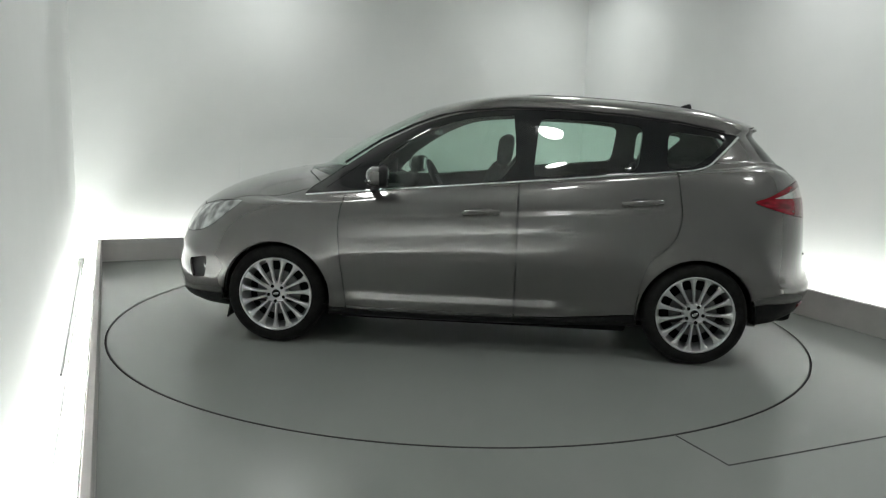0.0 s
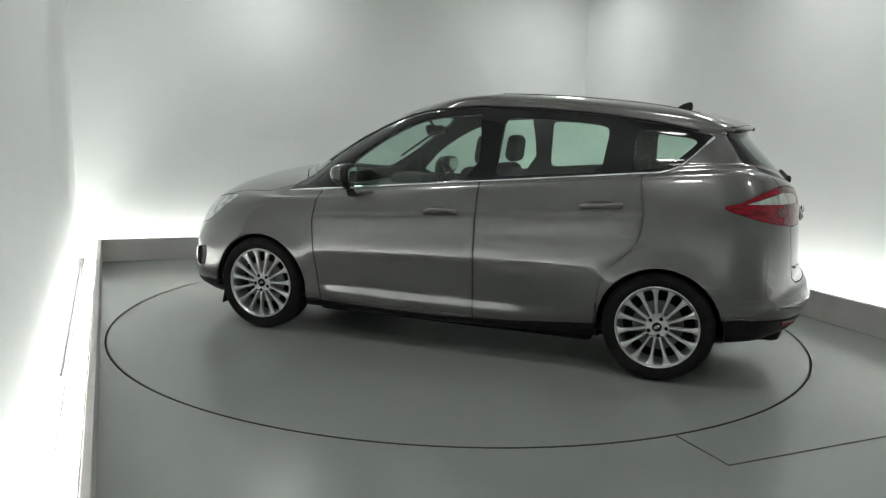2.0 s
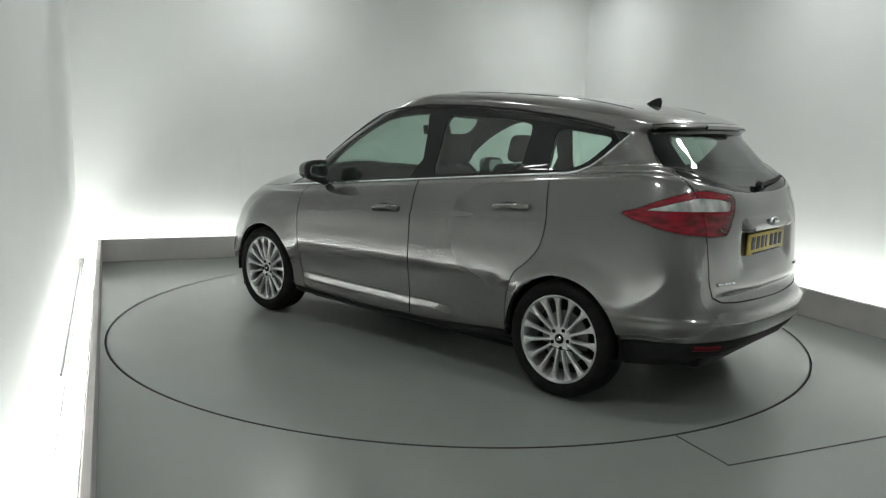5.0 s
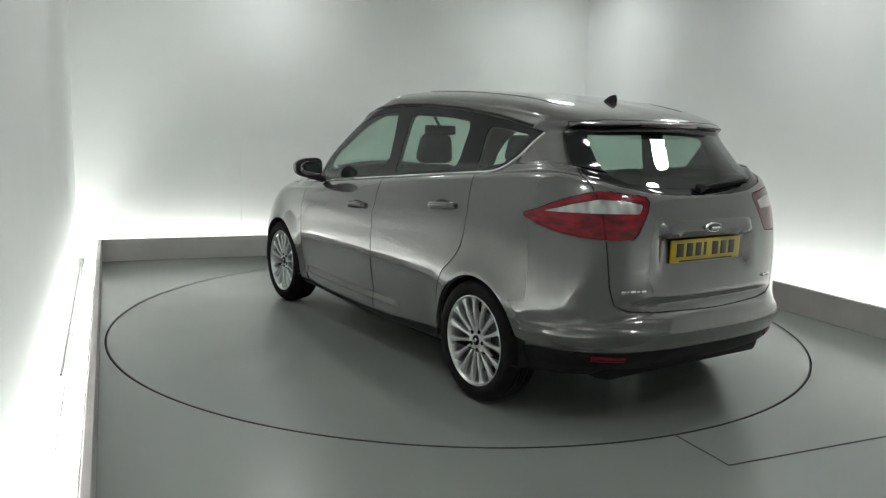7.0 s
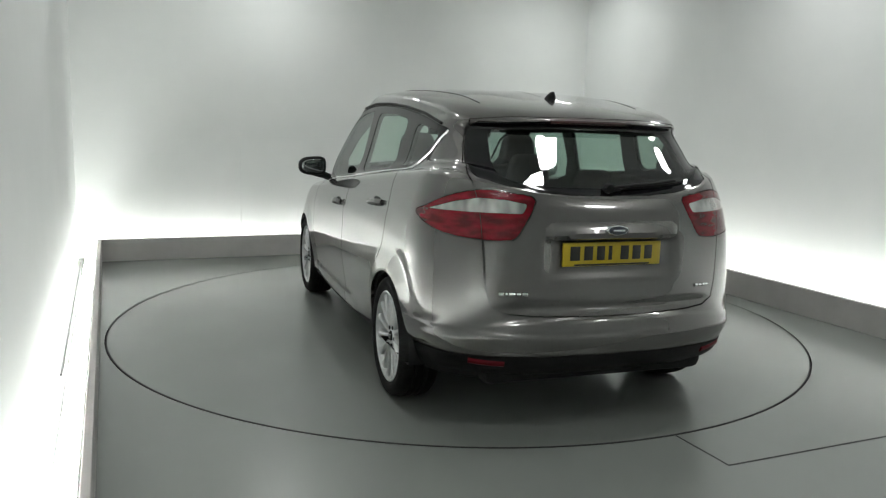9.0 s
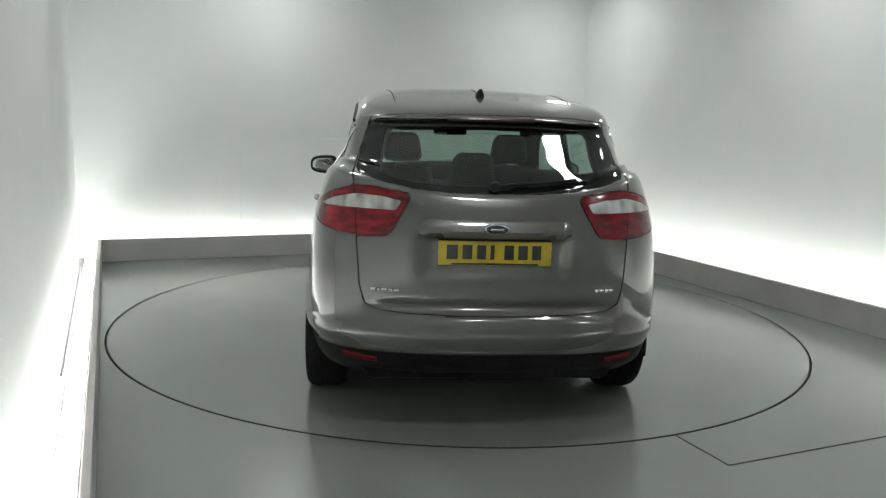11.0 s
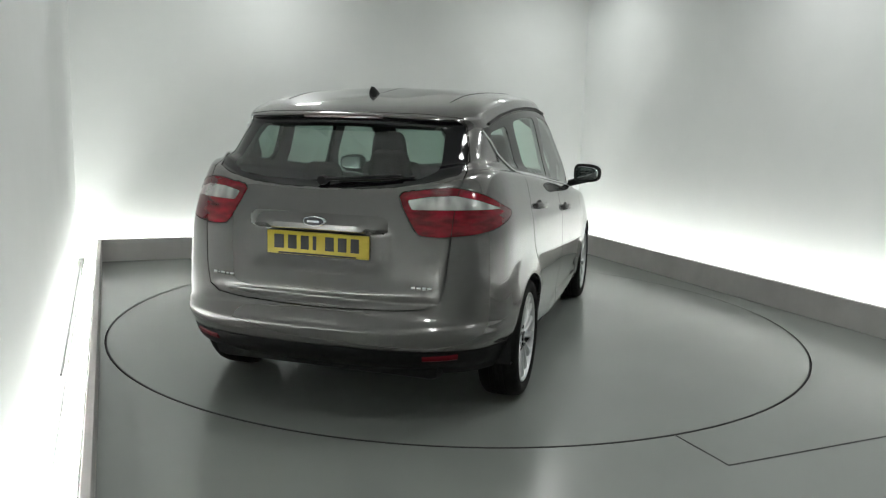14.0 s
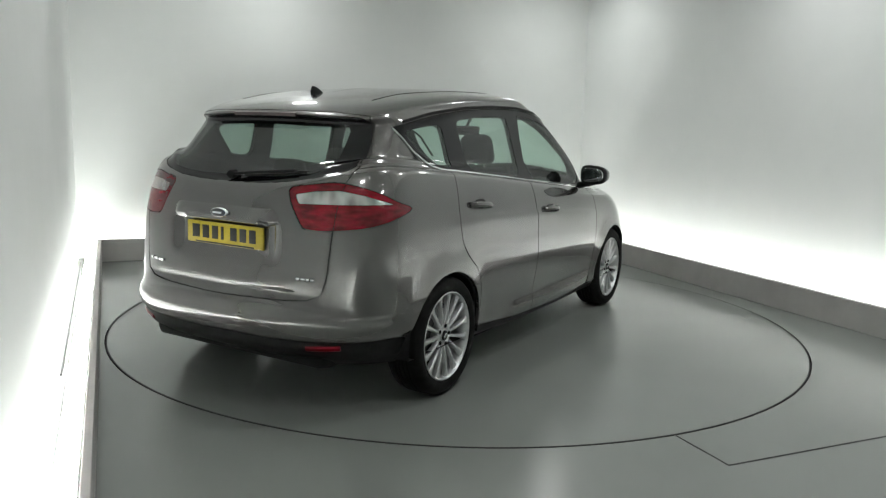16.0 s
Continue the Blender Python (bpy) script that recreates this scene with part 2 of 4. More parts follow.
M_TYRE = vary(material("tyre_rubber", (0.025, 0.025, 0.025), 0.75, spec=0.1), (0.006, 0.006, 0.006), (0.014, 0.014, 0.0135), 14, (0.65, 0.85), 0.2, 300)
M_ALLOY = vary(material("silver_alloy", (0.75, 0.76, 0.77), 0.3, 0.7, coat=0.5), (0.50, 0.505, 0.51), (0.58, 0.585, 0.59), 20, (0.26, 0.36))
M_STEEL = material("dark_brake_steel", (0.16, 0.16, 0.16), 0.45, 0.8)

# Body form: a stack of half contours in plan, from the sill up to the roof's middle.
# rail(front x, its arc length and squareness; rear the same; half width, its narrowing to front and rear;
#      heights of the flank at x = 1, -0.3, -1.6; heights at the middle of nose and tail)
NF, NS, NR = 34, 110, 46


def flank_z(z3, x):
    x = max(-1.75, min(1.6, x))
    (x0, x1, x2), (a, b, c) = (1.0, -0.3, -1.6), z3
    return (a * (x - x1) * (x - x2) / ((x0 - x1) * (x0 - x2)) + b * (x - x0) * (x - x2) / ((x1 - x0) * (x1 - x2)) + c * (x - x0) * (x - x1) / ((x2 - x0) * (x2 - x1)))


def rail(xf, af, nf, xr, ar, nr, w, tf, tr, z3, zf, zr):
    out = []
    cf, cr = xf - af, xr + ar
    def wide(x):
        return w * (1 - tf * max(0.0, (x - 0.2) / 1.6) ** 2 - tr * max(0.0, (-0.3 - x) / 1.6) ** 2)
    def put(x, s, zc):
        z = flank_z(z3, x)
        k = s ** 2.2
        out.append(Vector((x, wide(x) * s, zc + (z - zc) * k if zc is not None else z)))
    def turn(i, n, e):
        """Even steps across the face, then even turns round the corner."""
        k = int(n * 0.6)
        s = 0.8 ** (e / 2)
        if i <= k:
            return math.asin((0.8 * i / k) ** (e / 2))
        return math.asin(s) + (math.pi / 2 - math.asin(s)) * (i - k) / (n - k)
    for i in range(NF):
        p = turn(i, NF, nf)
        put(cf + af * math.cos(p) ** (2 / nf), math.sin(p) ** (2 / nf) if i else 0.0, zf)
    for i in range(NS + 1):
        put(cf + (cr - cf) * i / NS, 1.0, None)
    for i in range(NR - 1, -1, -1):
        p = turn(i, NR, nr)
        put(cr - ar * math.cos(p) ** (2 / nr), math.sin(p) ** (2 / nr) if i else 0.0, zr)
    return out


def belt(x):
    return 1.073 - 0.0975 * x


def body_rails():
    b = (belt(1.0), belt(-0.3), belt(-1.6))
    up = lambda d: tuple(z + d for z in b)
    return [
        rail(2.08, 0.60, 2.6, -1.98, 0.45, 3.0, 0.785, 0.02, 0.03, (0.185, 0.185, 0.24), 0.19, 0.27),
        rail(2.15, 0.62, 2.6, -2.075, 0.47, 3.0, 0.832, 0.03, 0.04, (0.215, 0.21, 0.30), 0.22, 0.33),
        rail(2.18, 0.63, 2.6, -2.135, 0.52, 2.7, 0.853, 0.03, 0.025, (0.25, 0.245, 0.375), 0.27, 0.405),
        rail(2.20, 0.64, 2.5, -2.155, 0.54, 2.66, 0.868, 0.025, 0.02, (0.295, 0.300, 0.412), 0.39, 0.455),
        rail(2.20, 0.65, 2.5, -2.158, 0.55, 2.66, 0.874, 0.02, 0.013, (0.37, 0.375, 0.448), 0.49, 0.515),
        rail(2.19, 0.66, 2.4, -2.14, 0.55, 2.7, 0.887, 0.025, 0.024, (0.455, 0.465, 0.488), 0.58, 0.565),
        rail(2.18, 0.68, 2.4, -2.103, 0.52, 2.9, 0.899, 0.028, 0.035, (0.54, 0.55, 0.535), 0.65, 0.60),
        rail(2.15, 0.70, 2.35, -2.080, 0.50, 3.1, 0.9045, 0.034, 0.044, (0.62, 0.635, 0.605), 0.72, 0.69),
        rail(2.10, 0.72, 2.35, -2.070, 0.50, 3.2, 0.8985, 0.040, 0.048, (0.74, 0.765, 0.765), 0.80, 0.82),
        rail(2.00, 0.72, 2.3, -2.062, 0.52, 3.2, 0.887, 0.046, 0.047, (0.84, 0.87, 0.915), 0.885, 0.95),
        rail(1.82, 0.66, 2.3, -2.050, 0.53, 3.2, 0.868, 0.050, 0.062, (0.915, 0.975, 1.05), 0.98, 1.04),
        rail(1.58, 0.56, 2.4, -2.030, 0.54, 3.1, 0.838, 0.058, 0.092, up(-0.036), 1.058, 1.09),
        rail(1.36, 0.46, 2.5, -2.010, 0.55, 3.0, 0.808, 0.066, 0.125, up(0.0), 1.106, 1.12),
        rail(1.18, 0.42, 2.6, -1.975, 0.52, 3.0, 0.790, 0.060, 0.132, up(0.03), 1.140, 1.15),
        rail(0.98, 0.38, 2.6, -1.905, 0.46, 3.0, 0.761, 0.032, 0.122, (1.155, 1.22, 1.265), 1.270, 1.235),
        rail(0.70, 0.32, 2.6, -1.815, 0.40, 2.9, 0.724, 0.015, 0.100, (1.315, 1.36, 1.35), 1.418, 1.33),
        rail(0.46, 0.30, 2.6, -1.735, 0.34, 2.9, 0.692, 0.005, 0.070, (1.44, 1.478, 1.415), 1.532, 1.425),
        rail(0.30, 0.30, 2.6, -1.765, 0.34, 2.9, 0.666, 0.005, 0.06, (1.487, 1.551, 1.455), 1.577, 1.457),
        rail(0.18, 0.30, 2.2, -1.745, 0.36, 2.6, 0.642, 0.02, 0.06, (1.532, 1.600, 1.492), 1.604, 1.482),
        rail(0.05, 0.30, 2.1, -1.660, 0.40, 2.4, 0.562, 0.04, 0.06, (1.556, 1.627, 1.525), 1.625, 1.515),
        rail(-0.10, 0.30, 2.0, -1.50, 0.50, 2.2, 0.36, 0.02, 0.05, (1.580, 1.651, 1.556), 1.649, 1.554),
        rail(-0.25, 0.30, 2.0, -1.35, 0.50, 2.0, 0.004, 0.0, 0.0, (1.587, 1.658, 1.574), 1.654, 1.584),
    ]


def spline_columns(rails, sub):
    """Smooth rows between the rails (Catmull-Rom up each column)."""
    rows = []
    n = len(rails)
    for k in range(n - 1):
        for s in range(sub):
            t = s / sub
            row = []
            for j in range(len(rails[0])):
                p1, p2 = rails[k][j], rails[k + 1][j]
                p0 = rails[k - 1][j] if k else p1 * 2 - p2
                p3 = rails[k + 2][j] if k + 2 < n else p2 * 2 - p1
                row.append(0.5 * (2 * p1 + (p2 - p0) * t + (2 * p0 - 5 * p1 + 4 * p2 - p3) * t * t + (3 * p1 - p0 - 3 * p2 + p3) * t ** 3))
            rows.append(row)
    rows.append(rails[-1])
    return rows


def step(a, b, x):
    t = max(0.0, min(1.0, (x - a) / (b - a)))
    return t * t * (3 - 2 * t)


SUB = 8
CLAD_ROWS = 2 * SUB


def body_form():
    """The closed left half of the body as one smooth grid; the lowest rows are marked as cladding."""
    rows = spline_columns(body_rails(), SUB)
    for row in rows:
        for p in row:
            # flared wheel arches with a narrow lip
            for ax in (AXLE, -AXLE):
                d = math.hypot(p.x - ax, p.z - 0.32)
                if p.y > 0.5 and p.z < 0.85:
                    p.y += 0.011 * (1 - step(0.356, 0.48, d)) * (1 - step(0.70, 0.84, p.z)) + 0.004 * (1 - step(0.363, 0.379, d))
            if p.y > 0.7 and -1.9 < p.x < 1.6:
                # facet that kicks out above the sill
                ends = step(-0.60, -0.46, p.x) * (1 - step(0.80, 0.88, p.x))
                p.y += 0.010 * ends * min(1.0, max(0.0, (0.368 - p.z) / 0.055)) * step(0.235, 0.262, p.z)
                # sharp crease through the door handles
                ends = step(-1.35, -1.0, p.x) * (1 - step(0.70, 1.1, p.x))
                d = p.z - (0.874 - 0.0625 * p.x)
                p.y += 0.0095 * ends * max(0.0, 1 - (d / 0.022 if d > 0 else -d / 0.11))
            # lip and undercut at the foot of the tailgate, crease round the bumper
            if p.x < -1.6 and p.z < 0.8:
                in_gate = (1 - step(0.40, 0.62, p.y)) * (1 - step(-1.95, -1.85, p.x))
                p.x -= 0.005 * in_gate * math.exp(-((p.z - 0.668) / 0.036) ** 2)
                p.x += 0.012 * in_gate * math.exp(-((p.z - 0.614) / 0.018) ** 2)
                zc = 0.500 + 0.02 * step(0.3, 0.8, p.y)
                lip = 0.009 * (1 - step(zc - 0.010, zc + 0.008, p.z)) * (1 - step(-1.80, -1.62, p.x))
                p.x -= lip
            # recess for the number plate
            if p.x < -1.95 and p.y < 0.5:
                p.x += 0.028 * (1 - step(0.30, 0.37, p.y)) * step(0.72, 0.80, p.z) * (1 - step(0.925, 0.945, p.z))
    bm = bmesh.new()
    mark = bm.faces.layers.int.new("kind")
    grid = [[bm.verts.new(p) for p in row] for row in rows]
    for i, (a, b) in enumerate(zip(grid, grid[1:])):
        for j in range(len(a) - 1):
            f = bm.faces.new((a[j], a[j + 1], b[j + 1], b[j]))
            f[mark] = 1 if i < CLAD_ROWS else 0
    bmesh.ops.remove_doubles(bm, verts=bm.verts, dist=0.0008)
    bm.normal_update()
    return bm


car = new("car")
tagged(car, label="taupe metallic compact people carrier with silver multi-spoke wheels on the turntable", category="car")


# ---- body panels, cut out of the form ----
from mathutils.bvhtree import BVHTree

_plain = body_form()
BASE = BVHTree.FromBMesh(_plain)
_plain.free()


def smooth_loop(ctrl, sub=5, closed=True):
    n = len(ctrl)
    out = []
    for k in range(n if closed else n - 1):
        p0, p1, p2, p3 = (ctrl[(k - 1) % n], ctrl[k], ctrl[(k + 1) % n], ctrl[(k + 2) % n]) if closed else (ctrl[max(0, k - 1)], ctrl[k], ctrl[k + 1], ctrl[min(n - 1, k + 2)])
        for s in range(sub):
            t = s / sub
            out.append(tuple(0.5 * (2 * b + (c - a) * t + (2 * a - 5 * b + 4 * c - d) * t * t + (3 * b - a - 3 * c + d) * t ** 3) for a, b, c, d in zip(p0, p1, p2, p3)))
    if not closed:
        out.append(tuple(ctrl[-1]))
    return out


def rounded(ctrl, r=0.03, seg=4):
    """A polygon with straight sides and rounded corners."""
    out = []
    n = len(ctrl)
    for k in range(n):
        p, a, b = Vector(ctrl[k]), Vector(ctrl[k - 1]), Vector(ctrl[(k + 1) % n])
        da, db = (a - p), (b - p)
        ra, rb = min(r, da.length * 0.45), min(r, db.length * 0.45)
        s, e = p + da.normalized() * ra, p + db.normalized() * rb
        for i in range(seg + 1):
            t = i / seg
            out.append(tuple((1 - t) ** 2 * s + 2 * t * (1 - t) * p + t * t * e))
    return out


VIEWS = {  # flat coordinates, their lift into space and the way of looking
    "side": (lambda p: (p.x, p.z), lambda a, b: Vector((a, 0, b)), Vector((0, 1, 0))),
    "end": (lambda p: (p.y, p.z), lambda a, b: Vector((0, a, b)), Vector((1, 0, 0))),
    "rear_corner": (lambda p: (p.x + p.y, p.z), lambda a, b: Vector((a / 2, a / 2, b)), Vector((1, -1, 0)).normalized()),
    "front_corner": (lambda p: (p.x - p.y, p.z), lambda a, b: Vector((a / 2, -a / 2, b)), Vector((1, 1, 0)).normalized()),
    "top": (lambda p: (p.x, p.y), lambda a, b: Vector((a, b, 0)), Vector((0, 0, 1))),
}


def inside(poly, a, b):
    hit = False
    j = len(poly) - 1
    for i in range(len(poly)):
        (xi, yi), (xj, yj) = poly[i], poly[j]
        if (yi > b) != (yj > b) and a < (xj - xi) * (b - yi) / (yj - yi) + xi:
            hit = not hit
        j = i
    return hit


def cut(bm, view, poly, where, value=None, only=None):
    """Cuts the outline into the skin and marks the faces inside with the value (None: deletes them)."""
    flat, lift, axis = VIEWS[view]
    mark = bm.faces.layers.int["kind"]
    lo = [min(p[i] for p in poly) - 0.02 for i in (0, 1)]
    hi = [max(p[i] for p in poly) + 0.02 for i in (0, 1)]
    def near(f, lo, hi):
        q = [flat(v.co) for v in f.verts]
        return max(a for a, _ in q) >= lo[0] and min(a for a, _ in q) <= hi[0] and max(b for _, b in q) >= lo[1] and min(b for _, b in q) <= hi[1]
    cand = {f for f in bm.faces if where(f.calc_center_median(), f.normal) and near(f, lo, hi)}
    for k in range(len(poly)):
        p, q = poly[k - 1], poly[k]
        if math.dist(p, q) < 1e-5:
            continue
        slo, shi = [min(p[i], q[i]) - 0.001 for i in (0, 1)], [max(p[i], q[i]) + 0.001 for i in (0, 1)]
        fs = [f for f in cand if f.is_valid and near(f, slo, shi)]
        if not fs:
            continue
        geom = list({v for f in fs for v in f.verts}) + list({e for f in fs for e in f.edges}) + fs
        a, b = lift(*p), lift(*q)
        r = bmesh.ops.bisect_plane(bm, geom=geom, dist=1e-5, plane_co=a, plane_no=axis.cross(b - a).normalized())
        cand = {f for f in cand if f.is_valid}
        for g in r["geom_cut"]:
            for f in g.link_faces:
                cand.add(f)
    bm.normal_update()
    hitf = [f for f in bm.faces if (only is None or f[mark] in only) and where(f.calc_center_median(), f.normal) and inside(poly, *flat(f.calc_center_median()))]
    if value is None:
        bmesh.ops.delete(bm, geom=hitf, context="FACES")
    else:
        for f in hitf:
            f[mark] = value


SHELL, CLAD, DOOR_F, DOOR_R, GATE, LAMP_RED, LAMP_CLEAR, GLAMP_RED, GLAMP_CLEAR, BACKLIGHT, SCREEN, G_FRONT, G_REAR, G_QUARTER, G_NOSE, PILLAR, HEADLAMP, FOG, BONNET, GRILLE, FLAP, FRIT = range(22)


def arch(ax, r=0.351):
    return [(ax + r * math.cos(a), 0.312 + r * 1.0 * math.sin(a)) for a in (math.pi * 2 * i / 44 for i in range(44))]


def side_where(c, n):
    return c.y > 0.45 and n.y > 0.3


DLO = [(1.16, 0.968), (0.80, belt(0.80) + 0.006), (0.3, belt(0.3) + 0.008), (-0.4, belt(-0.4) + 0.008), (-1.0, belt(-1.0) + 0.008), (-1.27, belt(-1.27) + 0.010), (-1.37, 1.235),
       (-1.45, 1.31), (-1.535, 1.402), (-1.46, 1.425), (-1.20, 1.472), (-0.85, 1.512), (-0.50, 1.532), (-0.15, 1.535), (0.10, 1.512), (0.30, 1.470), (0.46, 1.412), (0.66, 1.315), (0.90, 1.165)]
W_FRONT = [(0.72, 1.035), (-0.105, 1.108), (-0.165, 1.470), (-0.13, 1.498), (0.10, 1.478), (0.28, 1.43), (0.45, 1.352), (0.62, 1.235), (0.69, 1.16)]
W_REAR = [(-0.295, 1.128), (-0.935, 1.187), (-0.965, 1.43), (-0.93, 1.460), (-0.70, 1.482), (-0.36, 1.490), (-0.325, 1.47)]
W_QUARTER = [(-1.115, 1.202), (-1.275, 1.224), (-1.355, 1.268), (-1.465, 1.375), (-1.44, 1.398), (-1.16, 1.432), (-1.12, 1.41)]
W_NOSE = [(1.04, 1.005), (0.80, 1.030), (0.80, 1.175)]


def build_half():
    bm = body_form()
    cut(bm, "side", arch(AXLE), lambda c, n: c.y > 0.45 and c.z < 0.8, None)
    cut(bm, "side", arch(-AXLE), lambda c, n: c.y > 0.45 and c.z < 0.8, None)
    cut(bm, "side", smooth_loop(DLO, 3), lambda c, n: c.y > 0.45 and c.z > 0.9 and n.y > 0.02, PILLAR)
    glass_side = lambda c, n: c.y > 0.45 and c.z > 0.9 and n.y > 0.02
    cut(bm, "side", smooth_loop(W_FRONT, 3), glass_side, G_FRONT, {PILLAR})
    cut(bm, "side", rounded(W_REAR, 0.05), glass_side, G_REAR, {PILLAR})
    cut(bm, "side", rounded(W_QUARTER, 0.04), glass_side, G_QUARTER, {PILLAR})
    cut(bm, "side", rounded(W_NOSE, 0.02), glass_side, G_NOSE, {PILLAR})
    # doors, up to the window line
    f_edge = [(0.874, 1.04), (0.905, 0.90), (0.918, 0.78), (0.905, 0.60), (0.868, 0.30), (0.866, 0.20)]
    cut(bm, "side", f_edge + [(-0.212, 0.20), (-0.212, 1.15)], side_where, DOOR_F, {SHELL})
    r_edge = [(-1.165, 1.24), (-1.19, 1.05), (-1.205, 0.94), (-1.195, 0.85), (-1.168, 0.78), (-1.10, 0.70), (-1.03, 0.64), (-0.99, 0.54), (-0.970, 0.42), (-0.955, 0.20)]
    cut(bm, "side", [(-0.212, 1.15)] + smooth_loop(r_edge, 3, False) + [(-0.212, 0.20)], side_where, DOOR_R, {SHELL})
    # tailgate and its glass
    tail = lambda c, n: c.x < -1.5 and n.x < -0.12
    gate = [(-0.01, 0.578), (0.40, 0.583), (0.53, 0.592), (0.592, 0.622), (0.615, 0.70), (0.630, 0.90), (0.640, 1.10), (0.655, 1.20), (0.622, 1.32), (0.590, 1.42), (0.575, 1.462), (0.40, 1.478), (-0.01, 1.482)]
    cut(bm, "end", gate, tail, GATE, {SHELL})
    light = [(-0.01, 1.124), (0.20, 1.127), (0.38, 1.142), (0.52, 1.170), (0.615, 1.198), (0.635, 1.225), (0.612, 1.34), (0.580, 1.425), (0.545, 1.450), (-0.01, 1.458)]
    cut(bm, "end", light, tail, FRIT, {SHELL, GATE})
    pane = [(-0.01, 1.152), (0.30, 1.160), (0.46, 1.180), (0.53, 1.215), (0.525, 1.28), (0.505, 1.385), (0.48, 1.414), (-0.01, 1.424)]
    cut(bm, "end", pane, tail, BACKLIGHT, {FRIT})
    # tail lamps
    corner = lambda c, n: c.x < -1.45 and n.y - n.x > 0.3
    lamp = smooth_loop([(-1.625, 1.100), (-1.50, 1.132), (-1.30, 1.145), (-1.08, 1.110), (-0.90, 1.055), (-0.795, 1.022), (-0.92, 0.980), (-1.10, 0.946), (-1.32, 0.928), (-1.49, 0.925), (-1.560, 0.953)], 3)
    cut(bm, "rear_corner", lamp, corner, LAMP_RED, {SHELL})
    cut(bm, "rear_corner", lamp, corner, GLAMP_RED, {GATE})
    clear = rounded([(-1.585, 1.086), (-1.46, 1.104), (-1.30, 1.110), (-1.14, 1.088), (-0.94, 1.047), (-1.15, 1.048), (-1.36, 1.047), (-1.57, 1.045)], 0.012, 2)
    cut(bm, "rear_corner", clear, corner, LAMP_CLEAR, {LAMP_RED})
    cut(bm, "rear_corner", clear, corner, GLAMP_CLEAR, {GLAMP_RED})
    # windscreen, bonnet, headlamps, fog lamp recess, grille
    nose = lambda c, n: c.x > 0.1 and n.x > 0.15 and c.z > 1.0
    cut(bm, "end", [(-0.01, 1.105), (0.35, 1.103), (0.60, 1.085), (0.675, 1.12), (0.645, 1.22), (0.60, 1.34), (0.55, 1.44), (0.47, 1.505), (-0.01, 1.535)], nose, SCREEN, {SHELL})
    front = lambda c, n: c.x > 1.2 and n.x + n.y > 0.2
    head = smooth_loop([(1.56, 0.675), (1.56, 0.77), (1.46, 0.835), (1.15, 0.88), (0.86, 0.902), (0.93, 0.81), (1.06, 0.725), (1.30, 0.68)], 3)
    cut(bm, "front_corner", head, front, HEADLAMP, {SHELL})
    cut(bm, "front_corner", rounded([(0.985, 0.538), (1.25, 0.500), (1.17, 0.385), (1.01, 0.395)], 0.03), front, FOG, {SHELL})
    cut(bm, "end", [(-0.01, 0.30), (0.52, 0.30), (0.58, 0.36), (0.50, 0.54), (-0.01, 0.55)], lambda c, n: c.x > 1.7, GRILLE, {SHELL})
    hood = lambda c, n: c.x > 0.9 and n.z > 0.25
    cut(bm, "top", [(1.25, -0.01), (1.22, 0.40), (1.10, 0.62), (1.02, 0.70), (1.35, 0.715), (1.70, 0.66), (1.93, 0.50), (2.02, 0.30), (2.05, -0.01)], hood, BONNET, {SHELL})
    return bm


def faces_of(src, kinds, mirror, drop=0.0):
    """A new bmesh from the marked faces; mirror: -1 for the other side, 0 for both joined."""
    mark = src.faces.layers.int["kind"]
    bm = bmesh.new()
    for side in ((1, -1) if mirror == 0 else (mirror,)):
        made = {}
        for f in src.faces:
            if f[mark] in kinds:
                vs = []
                for v in f.verts:
                    if v.index not in made:
                        c = v.co - v.normal * drop
                        made[v.index] = bm.verts.new((c.x, c.y * side, c.z))
                    vs.append(made[v.index])
                try:
                    bm.faces.new(vs if side == 1 else vs[::-1])
                except ValueError:
                    pass
    if mirror == 0:
        bmesh.ops.remove_doubles(bm, verts=[v for v in bm.verts if abs(v.co.y) < 0.004], dist=0.004)
    bm.normal_update()
    return bm


def edged(bm, gap=0.003, fold=0.016):
    """Draws the panel's rim in by the gap and folds it inward."""
    rim = [e for e in bm.edges if len(e.link_faces) == 1 and not (abs(e.verts[0].co.y) < 0.006 and abs(e.verts[1].co.y) < 0.006)]
    move, norm = {}, {}
    for e in rim:
        f = e.link_faces[0]
        mid = (e.verts[0].co + e.verts[1].co) / 2
        d = (e.verts[1].co - e.verts[0].co).normalized()
        inward = f.calc_center_median() - mid
        inward -= d * inward.dot(d)
        if inward.length < 1e-7:
            continue
        inward.normalize()
        inward = inward * min(1.0, e.calc_length() / 0.004)
        for v in e.verts:
            move.setdefault(v, Vector())
            move[v] += inward
    for v, d in move.items():
        if d.length > 1e-6:
            v.co += d.normalized() * gap
    bm.normal_update()
    def skin_normal(co):
        n = BASE.find_nearest(Vector((co.x, abs(co.y), co.z)))[1]
        return Vector((n.x, n.y if co.y >= 0 else -n.y, n.z))
    normals = {v: skin_normal(v.co) for v in {v for e in rim for v in e.verts}}
    r = bmesh.ops.extrude_edge_only(bm, edges=rim)
    for v in [g for g in r["geom"] if isinstance(g, bmesh.types.BMVert)]:
        src = min((e.other_vert(v) for e in v.link_edges if e.other_vert(v) in normals), key=lambda o: (o.co - v.co).length, default=None)
        if src is not None:
            v.co -= normals[src] * fold
    for e in rim:
        if e.is_valid:
            e.smooth = False
    bm.normal_update()
    return bm


